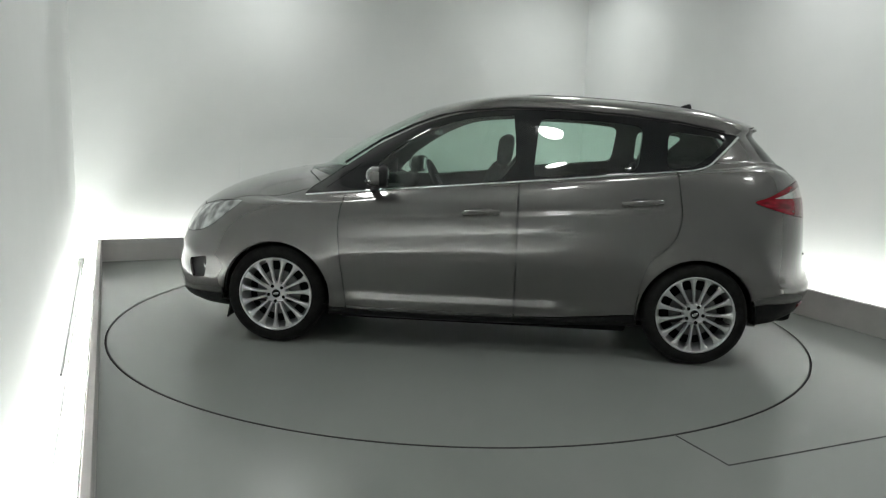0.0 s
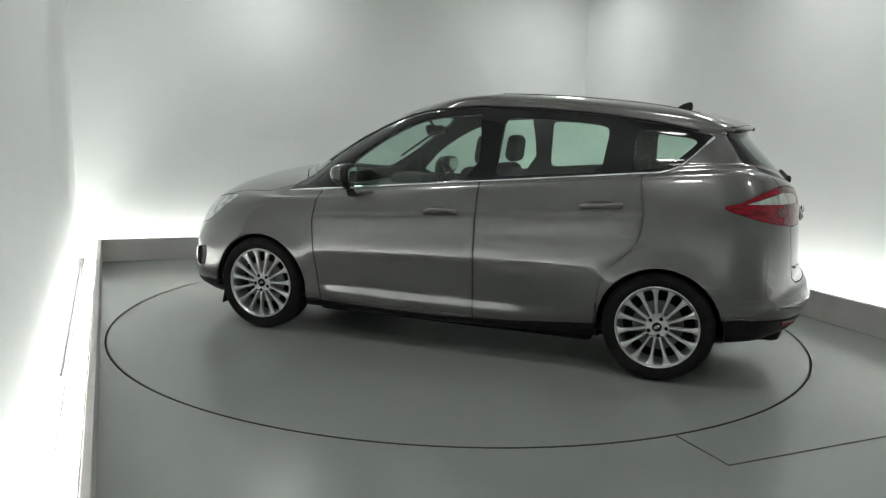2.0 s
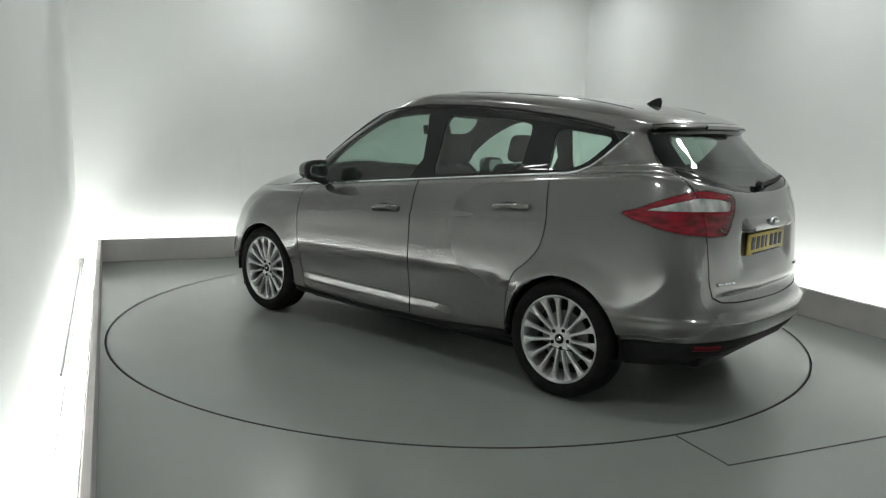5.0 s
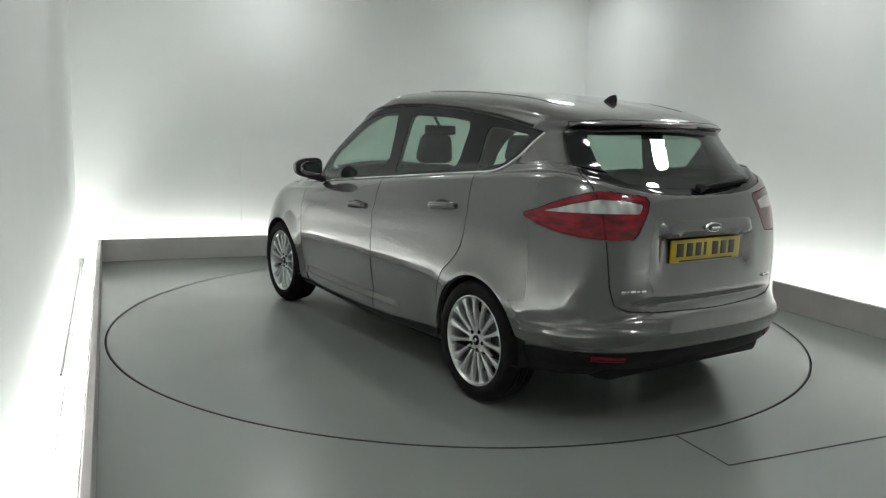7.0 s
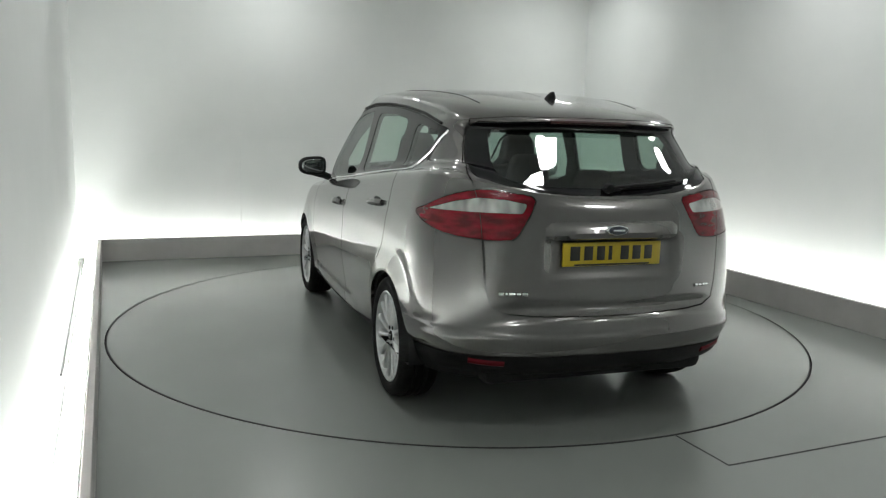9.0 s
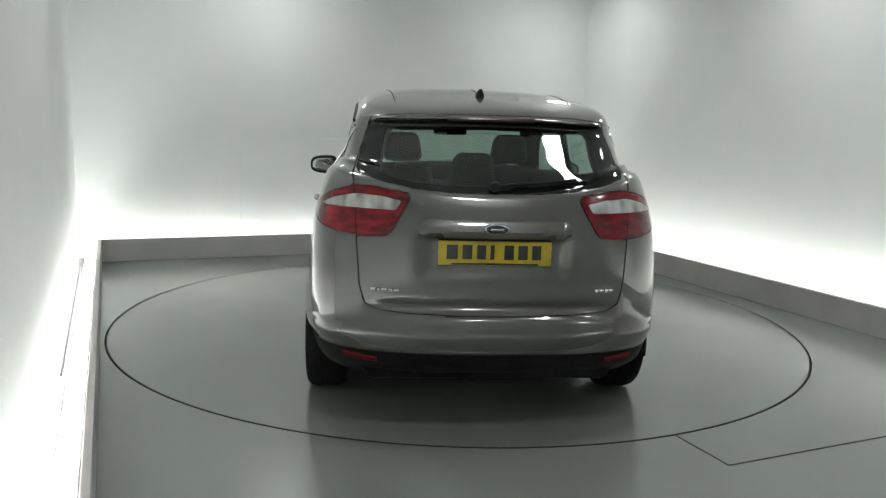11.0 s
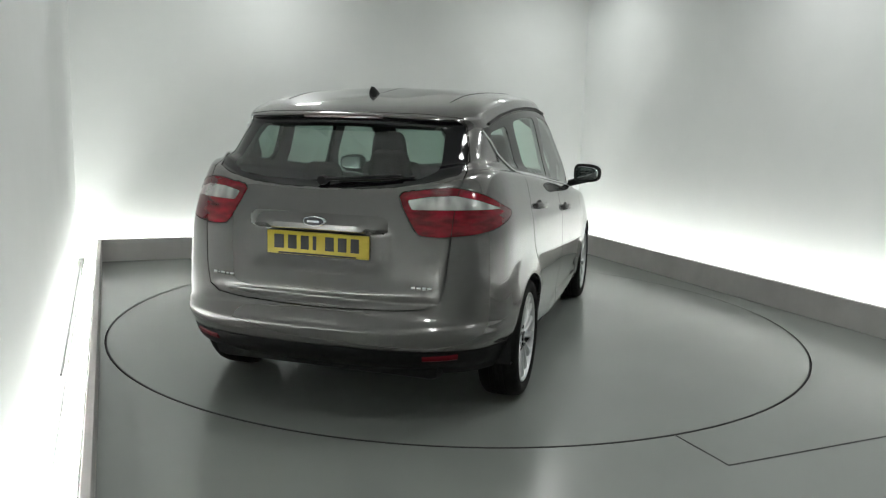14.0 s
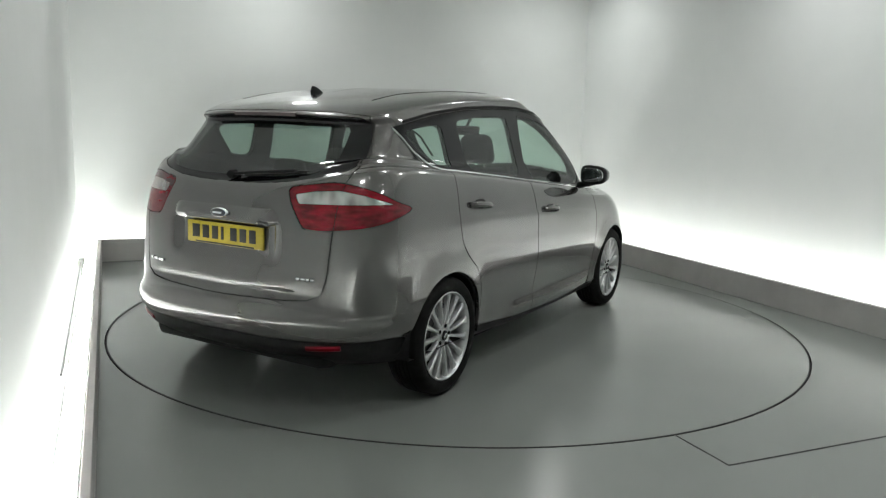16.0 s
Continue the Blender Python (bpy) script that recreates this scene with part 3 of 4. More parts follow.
def panel(name, src, kinds, mat, mirror, label="", gap=0.0046, fold=0.018, drop=0.0, parent=None):
    bm = edged(faces_of(src, kinds, mirror, drop), gap, fold)
    return part(name, bm, mat, parent or car, label, sharp=50)


M_REDLENS = material("red_lamp_lens", (0.20, 0.002, 0.010), 0.12, 0.0, spec=0.3, coat=0.6)
M_CLEARLENS = material("clear_lamp_lens", (0.46, 0.44, 0.44), 0.16, 0.6, coat=1.0)
M_HEADLENS = material("headlamp_lens", (0.75, 0.77, 0.78), 0.18, 0.95, coat=1.0)


def lamp_detail(m, along, scale, dark, light):
    """Ribbed reflectors behind the smooth cover: bright and dim bands across the lamp, fine pimples on them."""
    co = node(m, "ShaderNodeTexCoord")
    mp = node(m, "ShaderNodeMapping")
    mp.inputs["Scale"].default_value = along
    link(m, co, "Object", mp, "Vector")
    w = node(m, "ShaderNodeTexNoise", Scale=scale, Detail=1.5)
    link(m, mp, "Vector", w, "Vector")
    r = node(m, "ShaderNodeValToRGB")
    r.color_ramp.elements[0].position, r.color_ramp.elements[1].position = 0.36, 0.66
    r.color_ramp.elements[0].color, r.color_ramp.elements[1].color = (*dark, 1), (*light, 1)
    link(m, w, "Fac", r, "Fac")
    link(m, r, "Color", bsdf(m), "Base Color")
    v = node(m, "ShaderNodeTexVoronoi", Scale=130.0)
    link(m, co, "Object", v, "Vector")
    add = node(m, "ShaderNodeMath")
    add.operation = "MULTIPLY_ADD"
    add.inputs[1].default_value = 0.15
    link(m, v, "Distance", add, 0)
    link(m, w, "Fac", add, 2)
    bp = node(m, "ShaderNodeBump", Strength=0.35, Distance=0.012)
    link(m, add, 0, bp, "Height")
    link(m, bp, "Normal", bsdf(m), "Normal")


lamp_detail(M_REDLENS, (0.5, 0.5, 1.6), 22.0, (0.085, 0.0004, 0.004), (0.185, 0.0008, 0.009))
lamp_detail(M_CLEARLENS, (1.0, 1.0, 0.4), 15.0, (0.24, 0.235, 0.23), (0.62, 0.61, 0.60))
lamp_detail(M_HEADLENS, (1.0, 1.0, 0.6), 16.0, (0.12, 0.12, 0.125), (0.80, 0.82, 0.83))

half = build_half()
bmesh.ops.remove_doubles(half, verts=half.verts, dist=0.0007)
bmesh.ops.dissolve_degenerate(half, edges=half.edges, dist=0.0004)
half.verts.index_update()
half.normal_update()


def build_body():
    panel("body_shell", half, {SHELL}, M_PAINT, 0, "taupe metallic painted body shell", 0.0028)
    panel("lower_cladding", half, {CLAD}, M_BLACK, 0, "matt black plastic sill and bumper cladding")
    panel("bonnet", half, {BONNET}, M_PAINT, 0)
    panel("windscreen", half, {SCREEN}, M_GLASS, 0, "clear windscreen", 0.001, 0.004)
    panel("grille", half, {GRILLE}, M_BLACK, 0, "black lower grille", 0.001, 0.02, 0.03)
    gate = panel("tailgate", half, {GATE}, M_PAINT, 0, "taupe painted tailgate")
    panel("rear_window_border", half, {FRIT}, M_GLOSSBLACK, 0, "black rim of the rear window", 0.001, 0.006, 0.002, gate)
    panel("rear_window", half, {BACKLIGHT}, M_DARKGLASS, 0, "dark tinted rear window", 0.0, 0.004, 0.002, gate)
    for s in (1, -1):
        fd = panel("front_door", half, {DOOR_F}, M_PAINT, s)
        rd = panel("rear_door", half, {DOOR_R}, M_PAINT, s)
        panel("front_window", half, {G_FRONT}, M_GLASS, s, "green tinted side window", 0.0, 0.004, 0.005, fd)
        panel("rear_side_window", half, {G_REAR}, M_GLASS, s, "green tinted side window", 0.0, 0.004, 0.005, rd)
        panel("quarter_window", half, {G_QUARTER}, M_GLASS, s, "green tinted quarter window", 0.0, 0.004, 0.005)
        panel("corner_window", half, {G_NOSE}, M_GLOSSBLACK, s, "small dark corner window", 0.0, 0.004, 0.005)
        panel("window_frame", half, {PILLAR}, M_GLOSSBLACK, s, "gloss black window surround and pillars", 0.001, 0.012, 0.003)
        lamp = panel("tail_lamp", half, {LAMP_RED}, M_REDLENS, s, "red tail lamp lens", 0.0015, 0.02)
        panel("clear_lens", half, {LAMP_CLEAR}, M_CLEARLENS, s, "clear reversing and indicator lens", 0.0, 0.01, 0.001, lamp)
        inner = panel("tailgate_lamp", half, {GLAMP_RED}, M_REDLENS, s, "red lamp lens on the tailgate", 0.0015, 0.02, 0.0, gate)
        panel("clear_lens", half, {GLAMP_CLEAR}, M_CLEARLENS, s, "clear reversing lens", 0.0, 0.01, 0.001, gate)
        panel("headlamp", half, {HEADLAMP}, M_HEADLENS, s, "clear headlamp with bright reflectors", 0.0015, 0.02)
        panel("fog_lamp_recess", half, {FOG}, M_BLACK, s, "black fog lamp surround", 0.001, 0.03, 0.02)
    # dark lining just inside everything that is not glass
    inner = faces_of(half, {SHELL, DOOR_F, DOOR_R, GATE, BONNET, PILLAR, FRIT, LAMP_RED, LAMP_CLEAR, GLAMP_RED, GLAMP_CLEAR, HEADLAMP}, 0, 0.03)
    bmesh.ops.reverse_faces(inner, faces=inner.faces)
    part("interior_lining", inner, M_LINING, car, "dark grey inner lining")


build_body()


# ---- wheels ----
def build_wheel():
    """One wheel with its outer face towards +y; the origin is the hub's middle."""
    e = new("wheel")
    e.parent = car
    tagged(e, label="silver multi-spoke alloy wheel with black tyre")
    R, W = 0.319, 0.105
    prof = [(0.238, -W + 0.012), (0.262, -W), (0.295, -W + 0.004), (0.312, -W + 0.022), (0.3185, -0.05)]
    for y in (-0.035, -0.012, 0.014, 0.038):  # tread grooves
        prof += [(R, y - 0.006), (R - 0.007, y - 0.005), (R - 0.007, y + 0.001), (R, y + 0.002)]
    prof += [(0.3185, 0.055), (0.312, W - 0.022), (0.300, W - 0.006), (0.285, W + 0.001), (0.268, W + 0.002), (0.252, W - 0.003), (0.242, W - 0.008), (0.236, W - 0.02)]
    part("tyre", lathe(prof, 72), M_TYRE, e, "black rubber tyre")
    rim = lathe([(0.215, -0.095), (0.238, -0.09), (0.205, -0.05), (0.208, 0.03), (0.222, 0.072), (0.226, 0.088), (0.234, 0.098), (0.239, 0.096), (0.240, 0.086), (0.232, 0.080)], 72)
    r = part("rim", rim, M_ALLOY, e, "bright silver rim")
    for k in range(15):
        bm = bmesh.new()
        rows = []
        # narrow in the middle, widening into the rim and the hub
        for rad, half_w, y, th in ((0.050, 0.0100, 0.070, 0.030), (0.075, 0.0086, 0.078, 0.026), (0.110, 0.0084, 0.083, 0.026), (0.150, 0.0098, 0.085, 0.026), (0.185, 0.0125, 0.086, 0.026), (0.204, 0.0165, 0.088, 0.024), (0.217, 0.0235, 0.088, 0.020), (0.227, 0.034, 0.088, 0.016)):
            ring = [bm.verts.new((u * half_w, y - d, rad)) for u, d in ((-1.0, th), (-0.9, 0.006), (-0.45, 0.0), (0.45, 0.0), (0.9, 0.006), (1.0, th))]
            rows.append(ring)
        for a, b in zip(rows, rows[1:]):
            for i in range(5):
                bm.faces.new((a[i], a[i + 1], b[i + 1], b[i]))
        bmesh.ops.recalc_face_normals(bm, faces=bm.faces)
        bm.transform(Matrix.Rotation(2 * math.pi * k / 15, 4, "Y"))
        part("spoke", bm, M_ALLOY, e)
    part("hub", lathe([(0.0005, 0.074), (0.030, 0.074), (0.034, 0.070), (0.062, 0.072), (0.070, 0.066), (0.072, 0.03)], 40), M_ALLOY, e)
    for k in range(5):
        a = 2 * math.pi * k / 5
        m = Matrix.Translation((0.052 * math.cos(a), 0.071, 0.052 * math.sin(a))) @ pose(0, 0, 0, 90, 0, 0)
        # Solid near-black disc that paints a bolt hole's shade.
        part("bolt_hole_shade", cyl(bmesh.new(), 0.011, 0.011, 0.008, m, 14), M_SHADE, e)
    cap = part("centre_cap", lathe([(0.0005, 0.083), (0.022, 0.082), (0.027, 0.078), (0.028, 0.07)], 28), M_GLOSSBLACK, e, "dark centre cap with plain oval")
    bm = lathe([(0.0005, 0.0855), (0.014, 0.085), (0.018, 0.082)], 24)
    bm.transform(Matrix.Diagonal((1, 1, 0.55, 1)))
    part("cap_oval", bm, M_CHROME, e)
    part("brake_disc", lathe([(0.02, 0.020), (0.145, 0.020), (0.145, 0.002), (0.02, 0.002)], 40), M_STEEL, e, "grey steel brake disc")
    # Near-black disc painting the shade behind the spokes.
    part("spoke_gap_shade", lathe([(0.005, -0.02), (0.214, -0.03)], 40), M_SHADE, e)
    return e


wheel = build_wheel()
WHEEL_Y = 0.788
wheel.matrix_basis = pose(AXLE, WHEEL_Y, 0.319, 0, 11, 0)
for sx, sy, turned in ((-1, 1, 30), (1, -1, 17), (-1, -1, 41)):
    copy_thing(wheel, pose(sx * AXLE, sy * WHEEL_Y, 0.319, 0, turned, 0 if sy > 0 else 180))

# wheel housings
for sx in (1, -1):
    for sy in (1, -1):
        bm = lathe([(0.363, 0.0), (0.371, -0.10), (0.371, -0.30), (0.05, -0.31)], 48)
        for v in [v for v in bm.verts if v.co.z < -0.045]:
            v.co.z = -0.045
        if sy < 0:
            bm.transform(Matrix.Diagonal((1, -1, 1, 1)))
        bmesh.ops.reverse_faces(bm, faces=bm.faces)
        part("wheel_housing", bm, M_BLACK, car, m=pose(sx * AXLE, sy * 0.872, 0.312))
        if sx > 0:
            part("air_deflector", boxed((-0.010, -0.10, -0.07), (0.0, 0.085, 0.03), 0.003), M_BLACK, car, m=pose(AXLE + 0.325, sy * 0.76, 0.21, 0, -12, 0))

# floor pan, below the sills; near-black and low to deepen the shade there
part("floor_pan", box(boxed((-0.93, -0.74, 0.155), (0.93, 0.74, 0.25), 0.02), (-1.50, -0.60, 0.165), (1.75, 0.60, 0.245), 0.02), M_SHADE, car, "near-black underside that deepens the shade under the car")
# Box added under the boot to block light and darken the floor below.
part("boot_shade_box", boxed((-2.00, -0.60, 0.235), (-1.42, 0.60, 0.40), 0.05), M_BLACK, car, "black box added under the boot to darken the floor below")
part("rear_silencer", boxed((-1.90, -0.52, 0.205), (-1.66, -0.05, 0.30), 0.045), M_BLACK, car)
part("rear_axle", cyl(bmesh.new(), 0.035, 0.035, 1.3, pose(-AXLE, 0, 0.26, 90, 0, 0), 16), M_STEEL, car)

# ---- laying trim on the skin ----
SKIN = BVHTree.FromBMesh(half)


def on_side(x, z, off=0.0):
    hit = SKIN.ray_cast(Vector((x, 2.0, z)), Vector((0, -1, 0)))
    return hit[0] + hit[1] * off if hit[0] else Vector((x, 0.85, z))


def on_rear(y, z, off=0.0):
    hit = SKIN.ray_cast(Vector((-4.0, max(0.003, abs(y)), z)), Vector((1, 0, 0)))
    p = hit[0] + hit[1] * off if hit[0] else Vector((-2.05, abs(y), z))
    return Vector((p.x, p.y if y >= 0 else -p.y, p.z))


def on_roof(x, y, off=0.0):
    hit = SKIN.ray_cast(Vector((x, max(0.006, abs(y)), 4.0)), Vector((0, 0, -1)))
    p = hit[0] + hit[1] * off
    return Vector((p.x, p.y if y >= 0 else -p.y, p.z))


def flip(points, s):
    return [Vector((p.x, p.y * s, p.z)) for p in points]


M_MIRROR = material("mirror_silver", (0.42, 0.44, 0.45), 0.03, 1.0)
M_REFLECTOR = material("dark_red_reflector", (0.11, 0.001, 0.006), 0.35, spec=0.2)
chrome_line = [(1.15, 0.958)] + [(x, belt(x)) for x in [1.0 - 0.12 * i for i in range(19)]] + [(-1.27, 1.196), (-1.33, 1.212), (-1.38, 1.237), (-1.44, 1.293), (-1.50, 1.356), (-1.545, 1.405)]
sill_line = [(0.84 - 0.1 * i, 0.258) for i in range(19)]
for s in (1, -1):
    part("chrome_strip", tube(flip([on_side(x, z, 0.002) for x, z in chrome_line], s), 0.0075, 8), M_CHROME, car, "bright chrome strip along the window line")
    # black drip rail along the roof side
    rail_pts = [on_side(x, z, 0.002) for x, z in [(0.93, 1.165), (0.69, 1.325), (0.48, 1.425), (0.31, 1.486), (0.10, 1.527), (-0.15, 1.549), (-0.5, 1.546), (-0.85, 1.526), (-1.2, 1.486), (-1.46, 1.438)]]
    part("roof_seal", tube(flip(rail_pts, s), 0.0085, 8), M_BLACK, car)

    # dark joint along the roof
    ditch = [on_roof(-0.25 - 0.1 * k, 0.500 - 0.0035 * k, -0.0015) for k in range(13)]
    part("roof_joint", tube(flip(ditch, s), 0.0040, 6), M_BLACK, car, "dark roof joint strip")

    # door mirror
    mir = new("door_mirror")
    mir.parent = car
    tagged(mir, label="taupe door mirror with black base")
    bm = bmesh.new()
    bmesh.ops.create_uvsphere(bm, u_segments=28, v_segments=18, radius=1.0)
    for v in bm.verts:
        c = v.co
        sq = lambda q: math.copysign(abs(q) ** 0.72, q)
        c.x, c.y, c.z = 0.068 * sq(c.x) * (1.2 if c.x > 0 else 0.45), 0.100 * sq(c.y), 0.066 * sq(c.z) * (1 - 0.16 * c.y * s)
    shell = part("mirror_shell", bm, M_PAINT, mir, m=pose(0.645, s * 0.955, 1.102, 0, 0, s * 8))
    for nm, mt, lb, kx, ky, kz, x in (("mirror_rim", M_BLACK, "black mirror frame", 0.034, 0.1035, 0.069, 0.620), ("mirror_glass", M_MIRROR, "dark silvered mirror glass", 0.006, 0.084, 0.050, 0.5875)):
        bm = bmesh.new()
        bmesh.ops.create_uvsphere(bm, u_segments=28, v_segments=14, radius=1.0)
        for v in bm.verts:
            c = v.co
            sq = lambda q: math.copysign(abs(q) ** 0.62, q)
            c.x, c.y, c.z = kx * sq(c.x), ky * sq(c.y), kz * sq(c.z) * (1 - 0.16 * c.y * s)
        part(nm, bm, mt, mir, lb, m=pose(x, s * 0.955, 1.102, 0, 0, s * 8))
    part("mirror_base", tube([(0.70, s * 0.815, 1.015), (0.68, s * 0.86, 1.03), (0.665, s * 0.92, 1.045), (0.66, s * 0.97, 1.06)], 0.026, 10), M_BLACK, mir, "black mirror foot")

    # door handles: a grip bar over a dark oval painting the cup's shade
    for name, x0, x1, z0, z1 in (("front", 0.125, -0.095, 0.888, 0.905), ("rear", -0.845, -1.085, 0.982, 1.002)):
        pts = []
        for i in range(9):
            t = i / 8
            p = on_side(x0 + (x1 - x0) * t, z0 + (z1 - z0) * t, 0.006 + 0.024 * math.sin(math.pi * min(1, max(0, t))) ** 0.4)
            pts.append(p)
        part("door_handle", tube(flip(pts, s), 0.0165, 10, flat=0.7), M_PAINT, car, "body-coloured pull handle")
        mid = on_side((x0 + x1) / 2, (z0 + z1) / 2 + 0.012, 0.0)
        bm = bmesh.new()
        bmesh.ops.create_uvsphere(bm, u_segments=20, v_segments=10, radius=1.0)
        bm.transform(Matrix.Translation((mid.x, mid.y * s, mid.z)) @ Matrix.Diagonal((0.070, 0.003, 0.022, 1)))
        part("grip_cup_shade", bm, M_LINING, car, "thin dark oval painted as the grip cup's shade")

    # red reflectors in the rear cladding
    pts = [on_rear(s * y, z, -0.012) for y, z in ((0.53, 0.362), (0.58, 0.364), (0.63, 0.367), (0.68, 0.371))]
    part("rear_reflector", tube(pts, 0.021, 8), M_REFLECTOR, car, "dark red bumper reflector")
    # round fog lamp glass and bumper corner
    part("fog_lamp", lathe([(0.0005, 0.0), (0.035, 0.0), (0.042, -0.01), (0.042, -0.03)], 24), M_HEADLENS, car, "round fog lamp", m=pose(1.855, s * 0.765, 0.455, 0, 0, -42 if s > 0 else -138))


# antenna
ab = on_roof(-1.33, 0.0)
bm = bmesh.new()
rows = []
for k, (h, l, w) in enumerate(((-0.006, 0.052, 0.026), (0.008, 0.046, 0.023), (0.022, 0.033, 0.016), (0.033, 0.018, 0.010), (0.037, 0.007, 0.004))):
    rows.append([bm.verts.new((-0.02 * k / 2 + l * math.cos(2 * math.pi * i / 14), w * math.sin(2 * math.pi * i / 14), h)) for i in range(14)])
for a, b in zip(rows, rows[1:]):
    for i in range(14):
        bm.faces.new((a[i], a[(i + 1) % 14], b[(i + 1) % 14], b[i]))
bm.faces.new(rows[-1])
part("antenna", bm, M_BLACK, car, "small black roof antenna", m=pose(ab.x, ab.y, ab.z))

# high brake lamp under the spoiler
pts = [on_rear(y, 1.4585, -0.005) for y in [-0.21 + 0.035 * i for i in range(13)]]
part("high_brake_lamp", tube(pts, 0.012, 8), material("dark_red_lens", (0.03, 0.003, 0.004), 0.15, coat=1.0), car, "dark red high brake lamp")

# rear wiper
p0 = on_rear(0.0, 1.145, 0.016)
pts = [on_rear(y, z, 0.020) for y, z in ((0.03, 1.140), (-0.05, 1.150), (-0.15, 1.160), (-0.27, 1.168), (-0.38, 1.178))]
wiper = part("rear_wiper", tube(pts, 0.0085, 8), M_BLACK, car, "black rear wiper arm")
part("wiper_blade", tube([on_rear(y, z, 0.007) for y, z in ((-0.08, 1.150), (-0.2, 1.158), (-0.32, 1.168), (-0.44, 1.184))], 0.006, 6), M_BLACK, wiper)
part("wiper_hub", cyl(bmesh.new(), 0.026, 0.02, 0.03, Matrix.Translation(p0) @ pose(0, 0, 0, 0, -90, 0), 20), M_BLACK, wiper)

# moulding above the plate: a ledge that grows out of the tailgate
bm = bmesh.new()
rows = []
for i in range(29):
    y = -0.350 + 0.025 * i
    k = 1 - step(0.315, 0.350, abs(y))
    rows.append([bm.verts.new(on_rear(y, 0.945 + (z - 0.945) * (0.6 + 0.4 * k), 0.0005 + o * k)) for z, o in ((1.012, -0.003), (1.000, 0.005), (0.975, 0.014), (0.957, 0.021), (0.948, 0.022), (0.941, 0.019), (0.938, 0.010), (0.937, -0.010))])
for p, q in zip(rows, rows[1:]):
    for i in range(7):
        bm.faces.new((p[i], p[i + 1], q[i + 1], q[i]))
bmesh.ops.recalc_face_normals(bm, faces=bm.faces)
part("tailgate_grip", bm, M_PAINT, car, "body-coloured grip moulding above the plate")

# number plate with plain bars
M_PLATE = vary(material("yellow_plate", (0.40, 0.30, 0.02), 0.35), (0.38, 0.285, 0.012), (0.44, 0.33, 0.02), 12)
px = on_rear(0.0, 0.86).x - 0.009
plate = new("number_plate")
plate.parent = car
tagged(plate, label="yellow number plate with black bars")
plate.matrix_basis = pose(px, 0, 0.858)
part("plate_sheet", boxed((-0.006, -0.26, -0.0555), (0.004, 0.26, 0.0555), 0.003), M_PLATE, plate)
M_INK = material("plate_black", (0.012, 0.012, 0.012), 0.5)
y = 0.222
for k, w in enumerate((0.060, 0.054, 0.050, 0.022, 0, 0.052, 0.052, 0.050)):
    if not w:
        y -= 0.030
        continue
    part("plate_bar", boxed((-0.0085, y - w * 0.84, -0.028), (-0.0055, y, 0.038), 0.001), M_INK, plate)
    y -= w + 0.012
part("plate_foot", boxed((-0.0085, -0.20, -0.053), (-0.0055, 0.20, -0.045), 0.001), M_INK, plate)

# oval badge and the bar of the model script
bm = lathe([(0.0005, -0.010), (0.052, -0.009), (0.058, -0.004), (0.060, 0.0)], 36, "Z")
bm.transform(Matrix.Rotation(radians(90), 4, "Y") @ Matrix.Diagonal((0.42, 1, 1, 1)))
bx = on_rear(0.0, 0.972).x - 0.012
badge = part("badge_rim", bm, M_CHROME, car, "chrome rim of the oval badge", m=pose(bx - 0.012, 0, 0.972))
bm = lathe([(0.0005, -0.014), (0.044, -0.013), (0.050, -0.010)], 36, "Z")
bm.transform(Matrix.Rotation(radians(90), 4, "Y") @ Matrix.Diagonal((0.40, 1, 1, 1)))
oval = part("badge_oval", bm, material("badge_blue", (0.008, 0.014, 0.04), 0.2, coat=1.0), badge, "dark blue oval")
part("badge_bar", boxed((-0.017, -0.030, -0.005), (-0.0135, 0.030, 0.005), 0.001), M_CHROME, badge)
for y0, z0, widths in ((0.560, 0.684, (0.022, 0.010, 0.026, 0.018, 0.024)), (-0.470, 0.690, (0.016, 0.020, 0.014, 0.018))):
    y = y0
    for k, w in enumerate(widths):
        pts = [on_rear(y - w * i / 2, z0 - 0.012 * (y0 - y), 0.002) for i in range(3)]
        part("script_bar", tube(pts, 0.0065 if k % 2 else 0.0085, 6), M_CHROME, car, "small chrome script bar")
        y -= w + 0.007

# ---- cabin ----
M_CLOTH = vary(material("charcoal_cloth", (0.035, 0.035, 0.037), 0.9, spec=0.2), (0.016, 0.016, 0.017), (0.032, 0.032, 0.033), 40, None, 0.2, 700)


def cushion(lo, hi, r=0.04):
    bm = bmesh.new()
    box(bm, lo, hi, r, seg=3)
    return bm


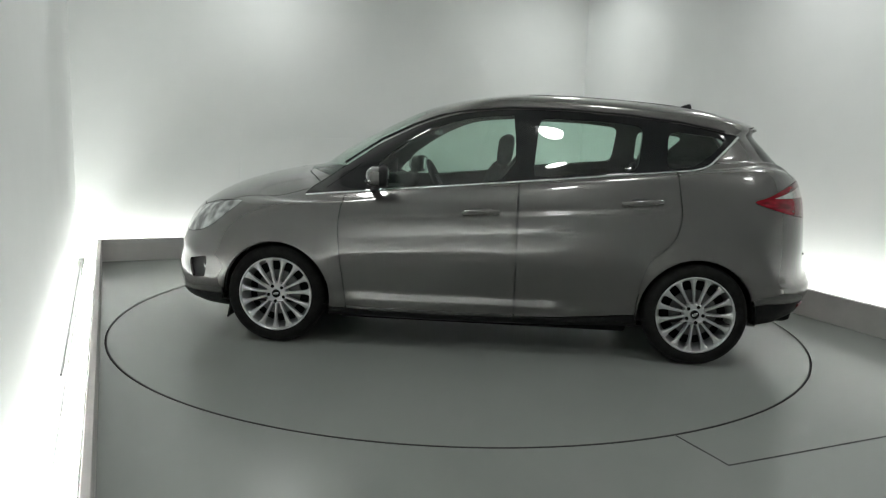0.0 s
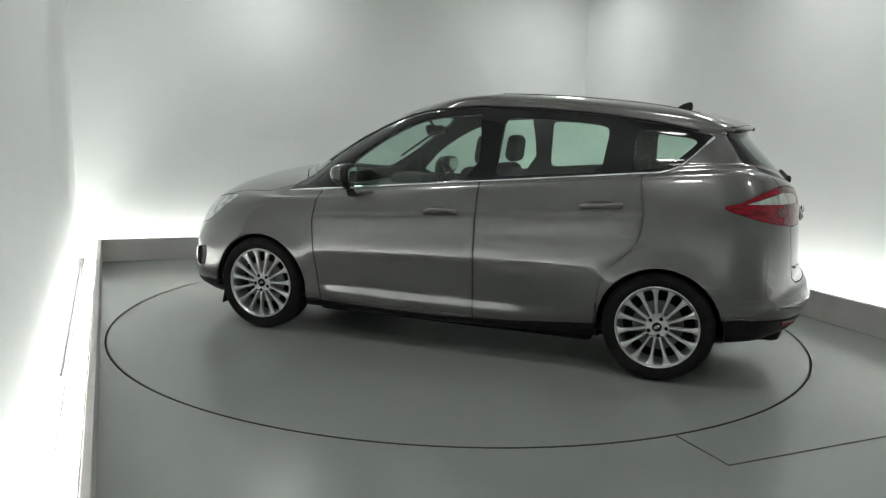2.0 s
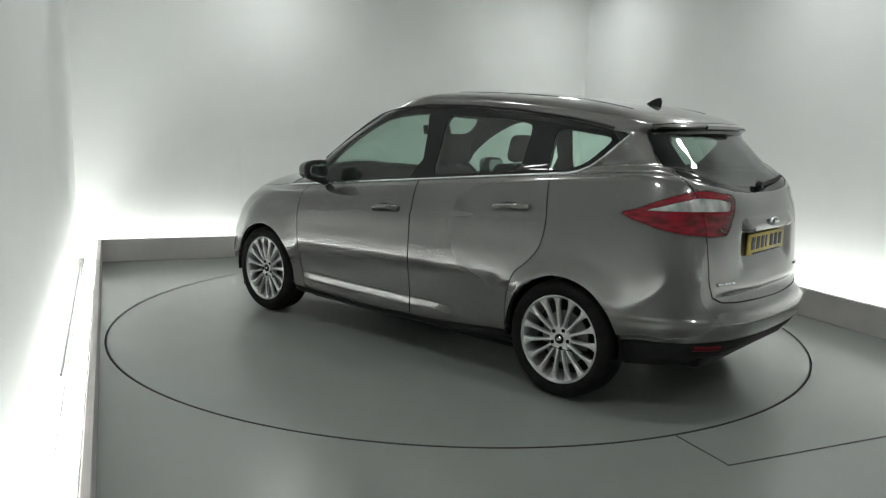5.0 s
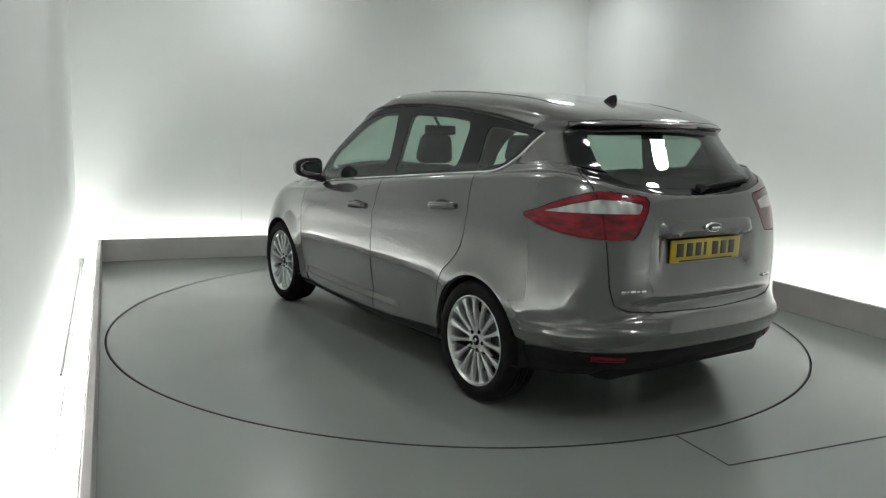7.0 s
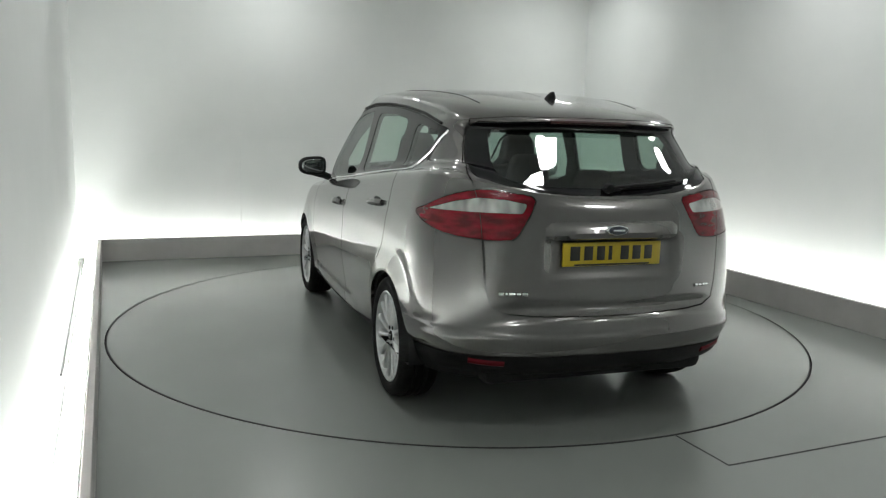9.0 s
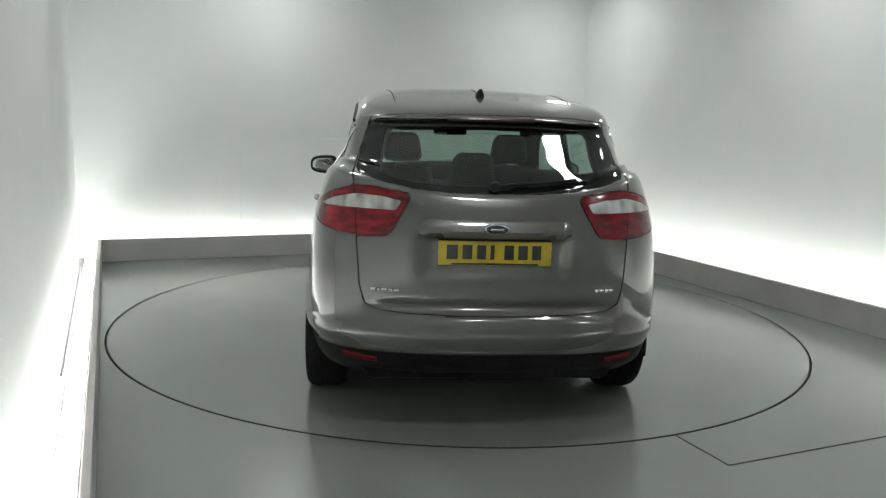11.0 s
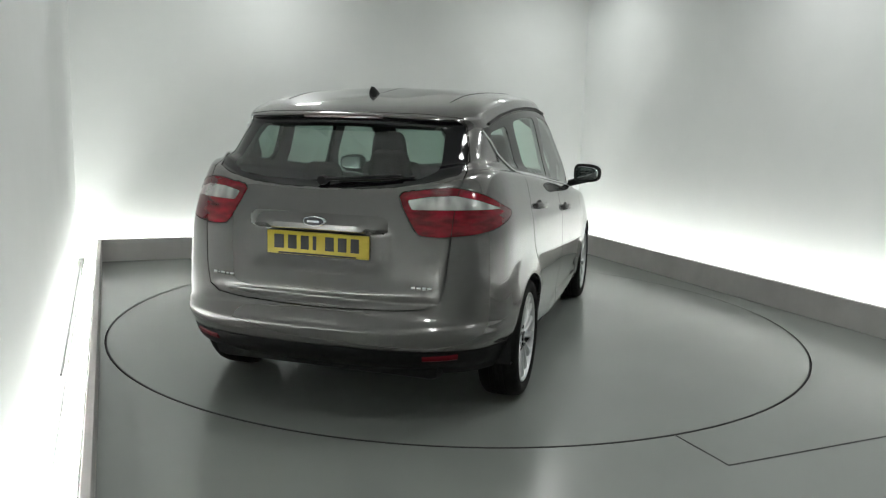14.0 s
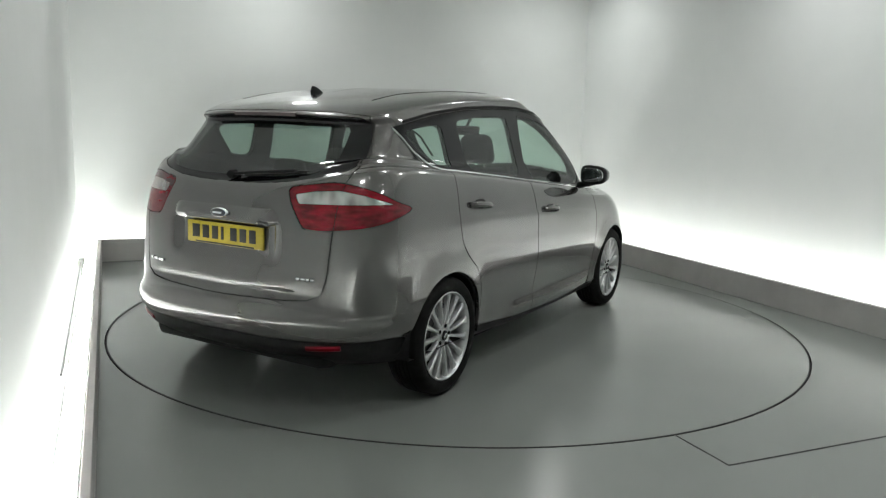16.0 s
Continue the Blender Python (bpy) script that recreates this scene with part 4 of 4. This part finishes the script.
def seat(x, y, width, back=0.62, lift=0.0):
    e = new("seat")
    e.parent = car
    tagged(e, label="charcoal cloth car seat with headrest")
    e.matrix_basis = pose(x, y, 0.32)
    h = width / 2
    part("seat_cushion", cushion((-0.05, -h, 0.0), (0.46, h, 0.22), 0.05), M_CLOTH, e)
    bm = cushion((-0.07, -h, 0.0), (0.07, h, back), 0.055)
    for v in bm.verts:
        k = v.co.z / back
        v.co.y *= 1.0 - 0.18 * k * k
    part("backrest", bm, M_CLOTH, e, m=pose(-0.02, 0, 0.16, 0, -14, 0))
    bm = cushion((-0.05, -0.135, 0.0), (0.05, 0.135, 0.20), 0.048)
    for v in bm.verts:
        v.co.y *= 1.0 - 0.25 * (v.co.z / 0.20) ** 2
    head = part("headrest", bm, M_CLOTH, e, m=pose(-0.02 - 0.20, 0, 0.16 + back - 0.005 + lift, 0, -6, 0))
    for q in (-0.055, 0.055):
        part("headrest_post", tube([(-0.02 - 0.185, q, 0.12 + back), (-0.02 - 0.205, q, 0.19 + back + lift)], 0.007, 8), M_STEEL, e)


for y in (0.37, -0.37):
    seat(0.12, y, 0.50, back=0.70)
for y in (0.42, 0.0, -0.42):
    seat(-0.86, y, 0.40, back=0.52, lift=0.0 if y else 0.085)
dash = bmesh.new()
box(dash, (0.62, -0.70, 0.62), (1.10, 0.70, 0.98), 0.08, seg=3)
part("dashboard", dash, M_LINING, car, "dark soft dashboard")
part("instrument_hood", cushion((0.58, -0.53, 0.94), (0.86, -0.22, 1.05), 0.04), M_LINING, car)
part("parcel_shelf", boxed((-1.90, -0.56, 0.96), (-1.22, 0.56, 0.985), 0.008), M_LINING, car)
wheel_m = pose(0.42, -0.37, 0.98, 0, -66, 0)
ring = [wheel_m @ Vector((0.185 * math.cos(2 * math.pi * i / 32), 0.185 * math.sin(2 * math.pi * i / 32), 0)) for i in range(32)]
steer = part("steering_wheel", tube(ring, 0.015, 8, closed=True), M_LINING, car, "dark steering wheel")
bm = cushion((-0.07, -0.08, -0.03), (0.07, 0.08, 0.02), 0.02)
for a in (0, 180, 270):
    box(bm, (0.0, -0.02, -0.012), (0.18, 0.02, 0.008), 0.004, m=pose(0, 0, 0, 0, 0, a + 90))
part("steering_hub", bm, M_LINING, steer, m=wheel_m)
part("cabin_mirror", cushion((-0.015, -0.125, -0.035), (0.015, 0.125, 0.035), 0.014), M_GLOSSBLACK, car, "cabin mirror on the windscreen", m=pose(0.40, 0.0, 1.392, 0, 12, -8))
part("mirror_stem", tube([(0.41, 0, 1.41), (0.45, 0, 1.46), (0.48, 0, 1.48)], 0.012, 8), M_GLOSSBLACK, car)
half.free()


# ---- what moves ----
def heading(t):
    """The turntable's turn in degrees at t seconds."""
    return TH0 + TH1 * t + TH2 * t * t


def motions():
    rows = [(k * 0.5, heading(k * 0.5)) for k in range(33)]
    walk(car, [(t, pose(0, 0, 0, 0, 0, a) @ pose(CAR_X, CAR_Y, 0)) for t, a in rows])
    walk(disc, [(t, pose(0, 0, 0, 0, 0, a)) for t, a in rows])


motions()
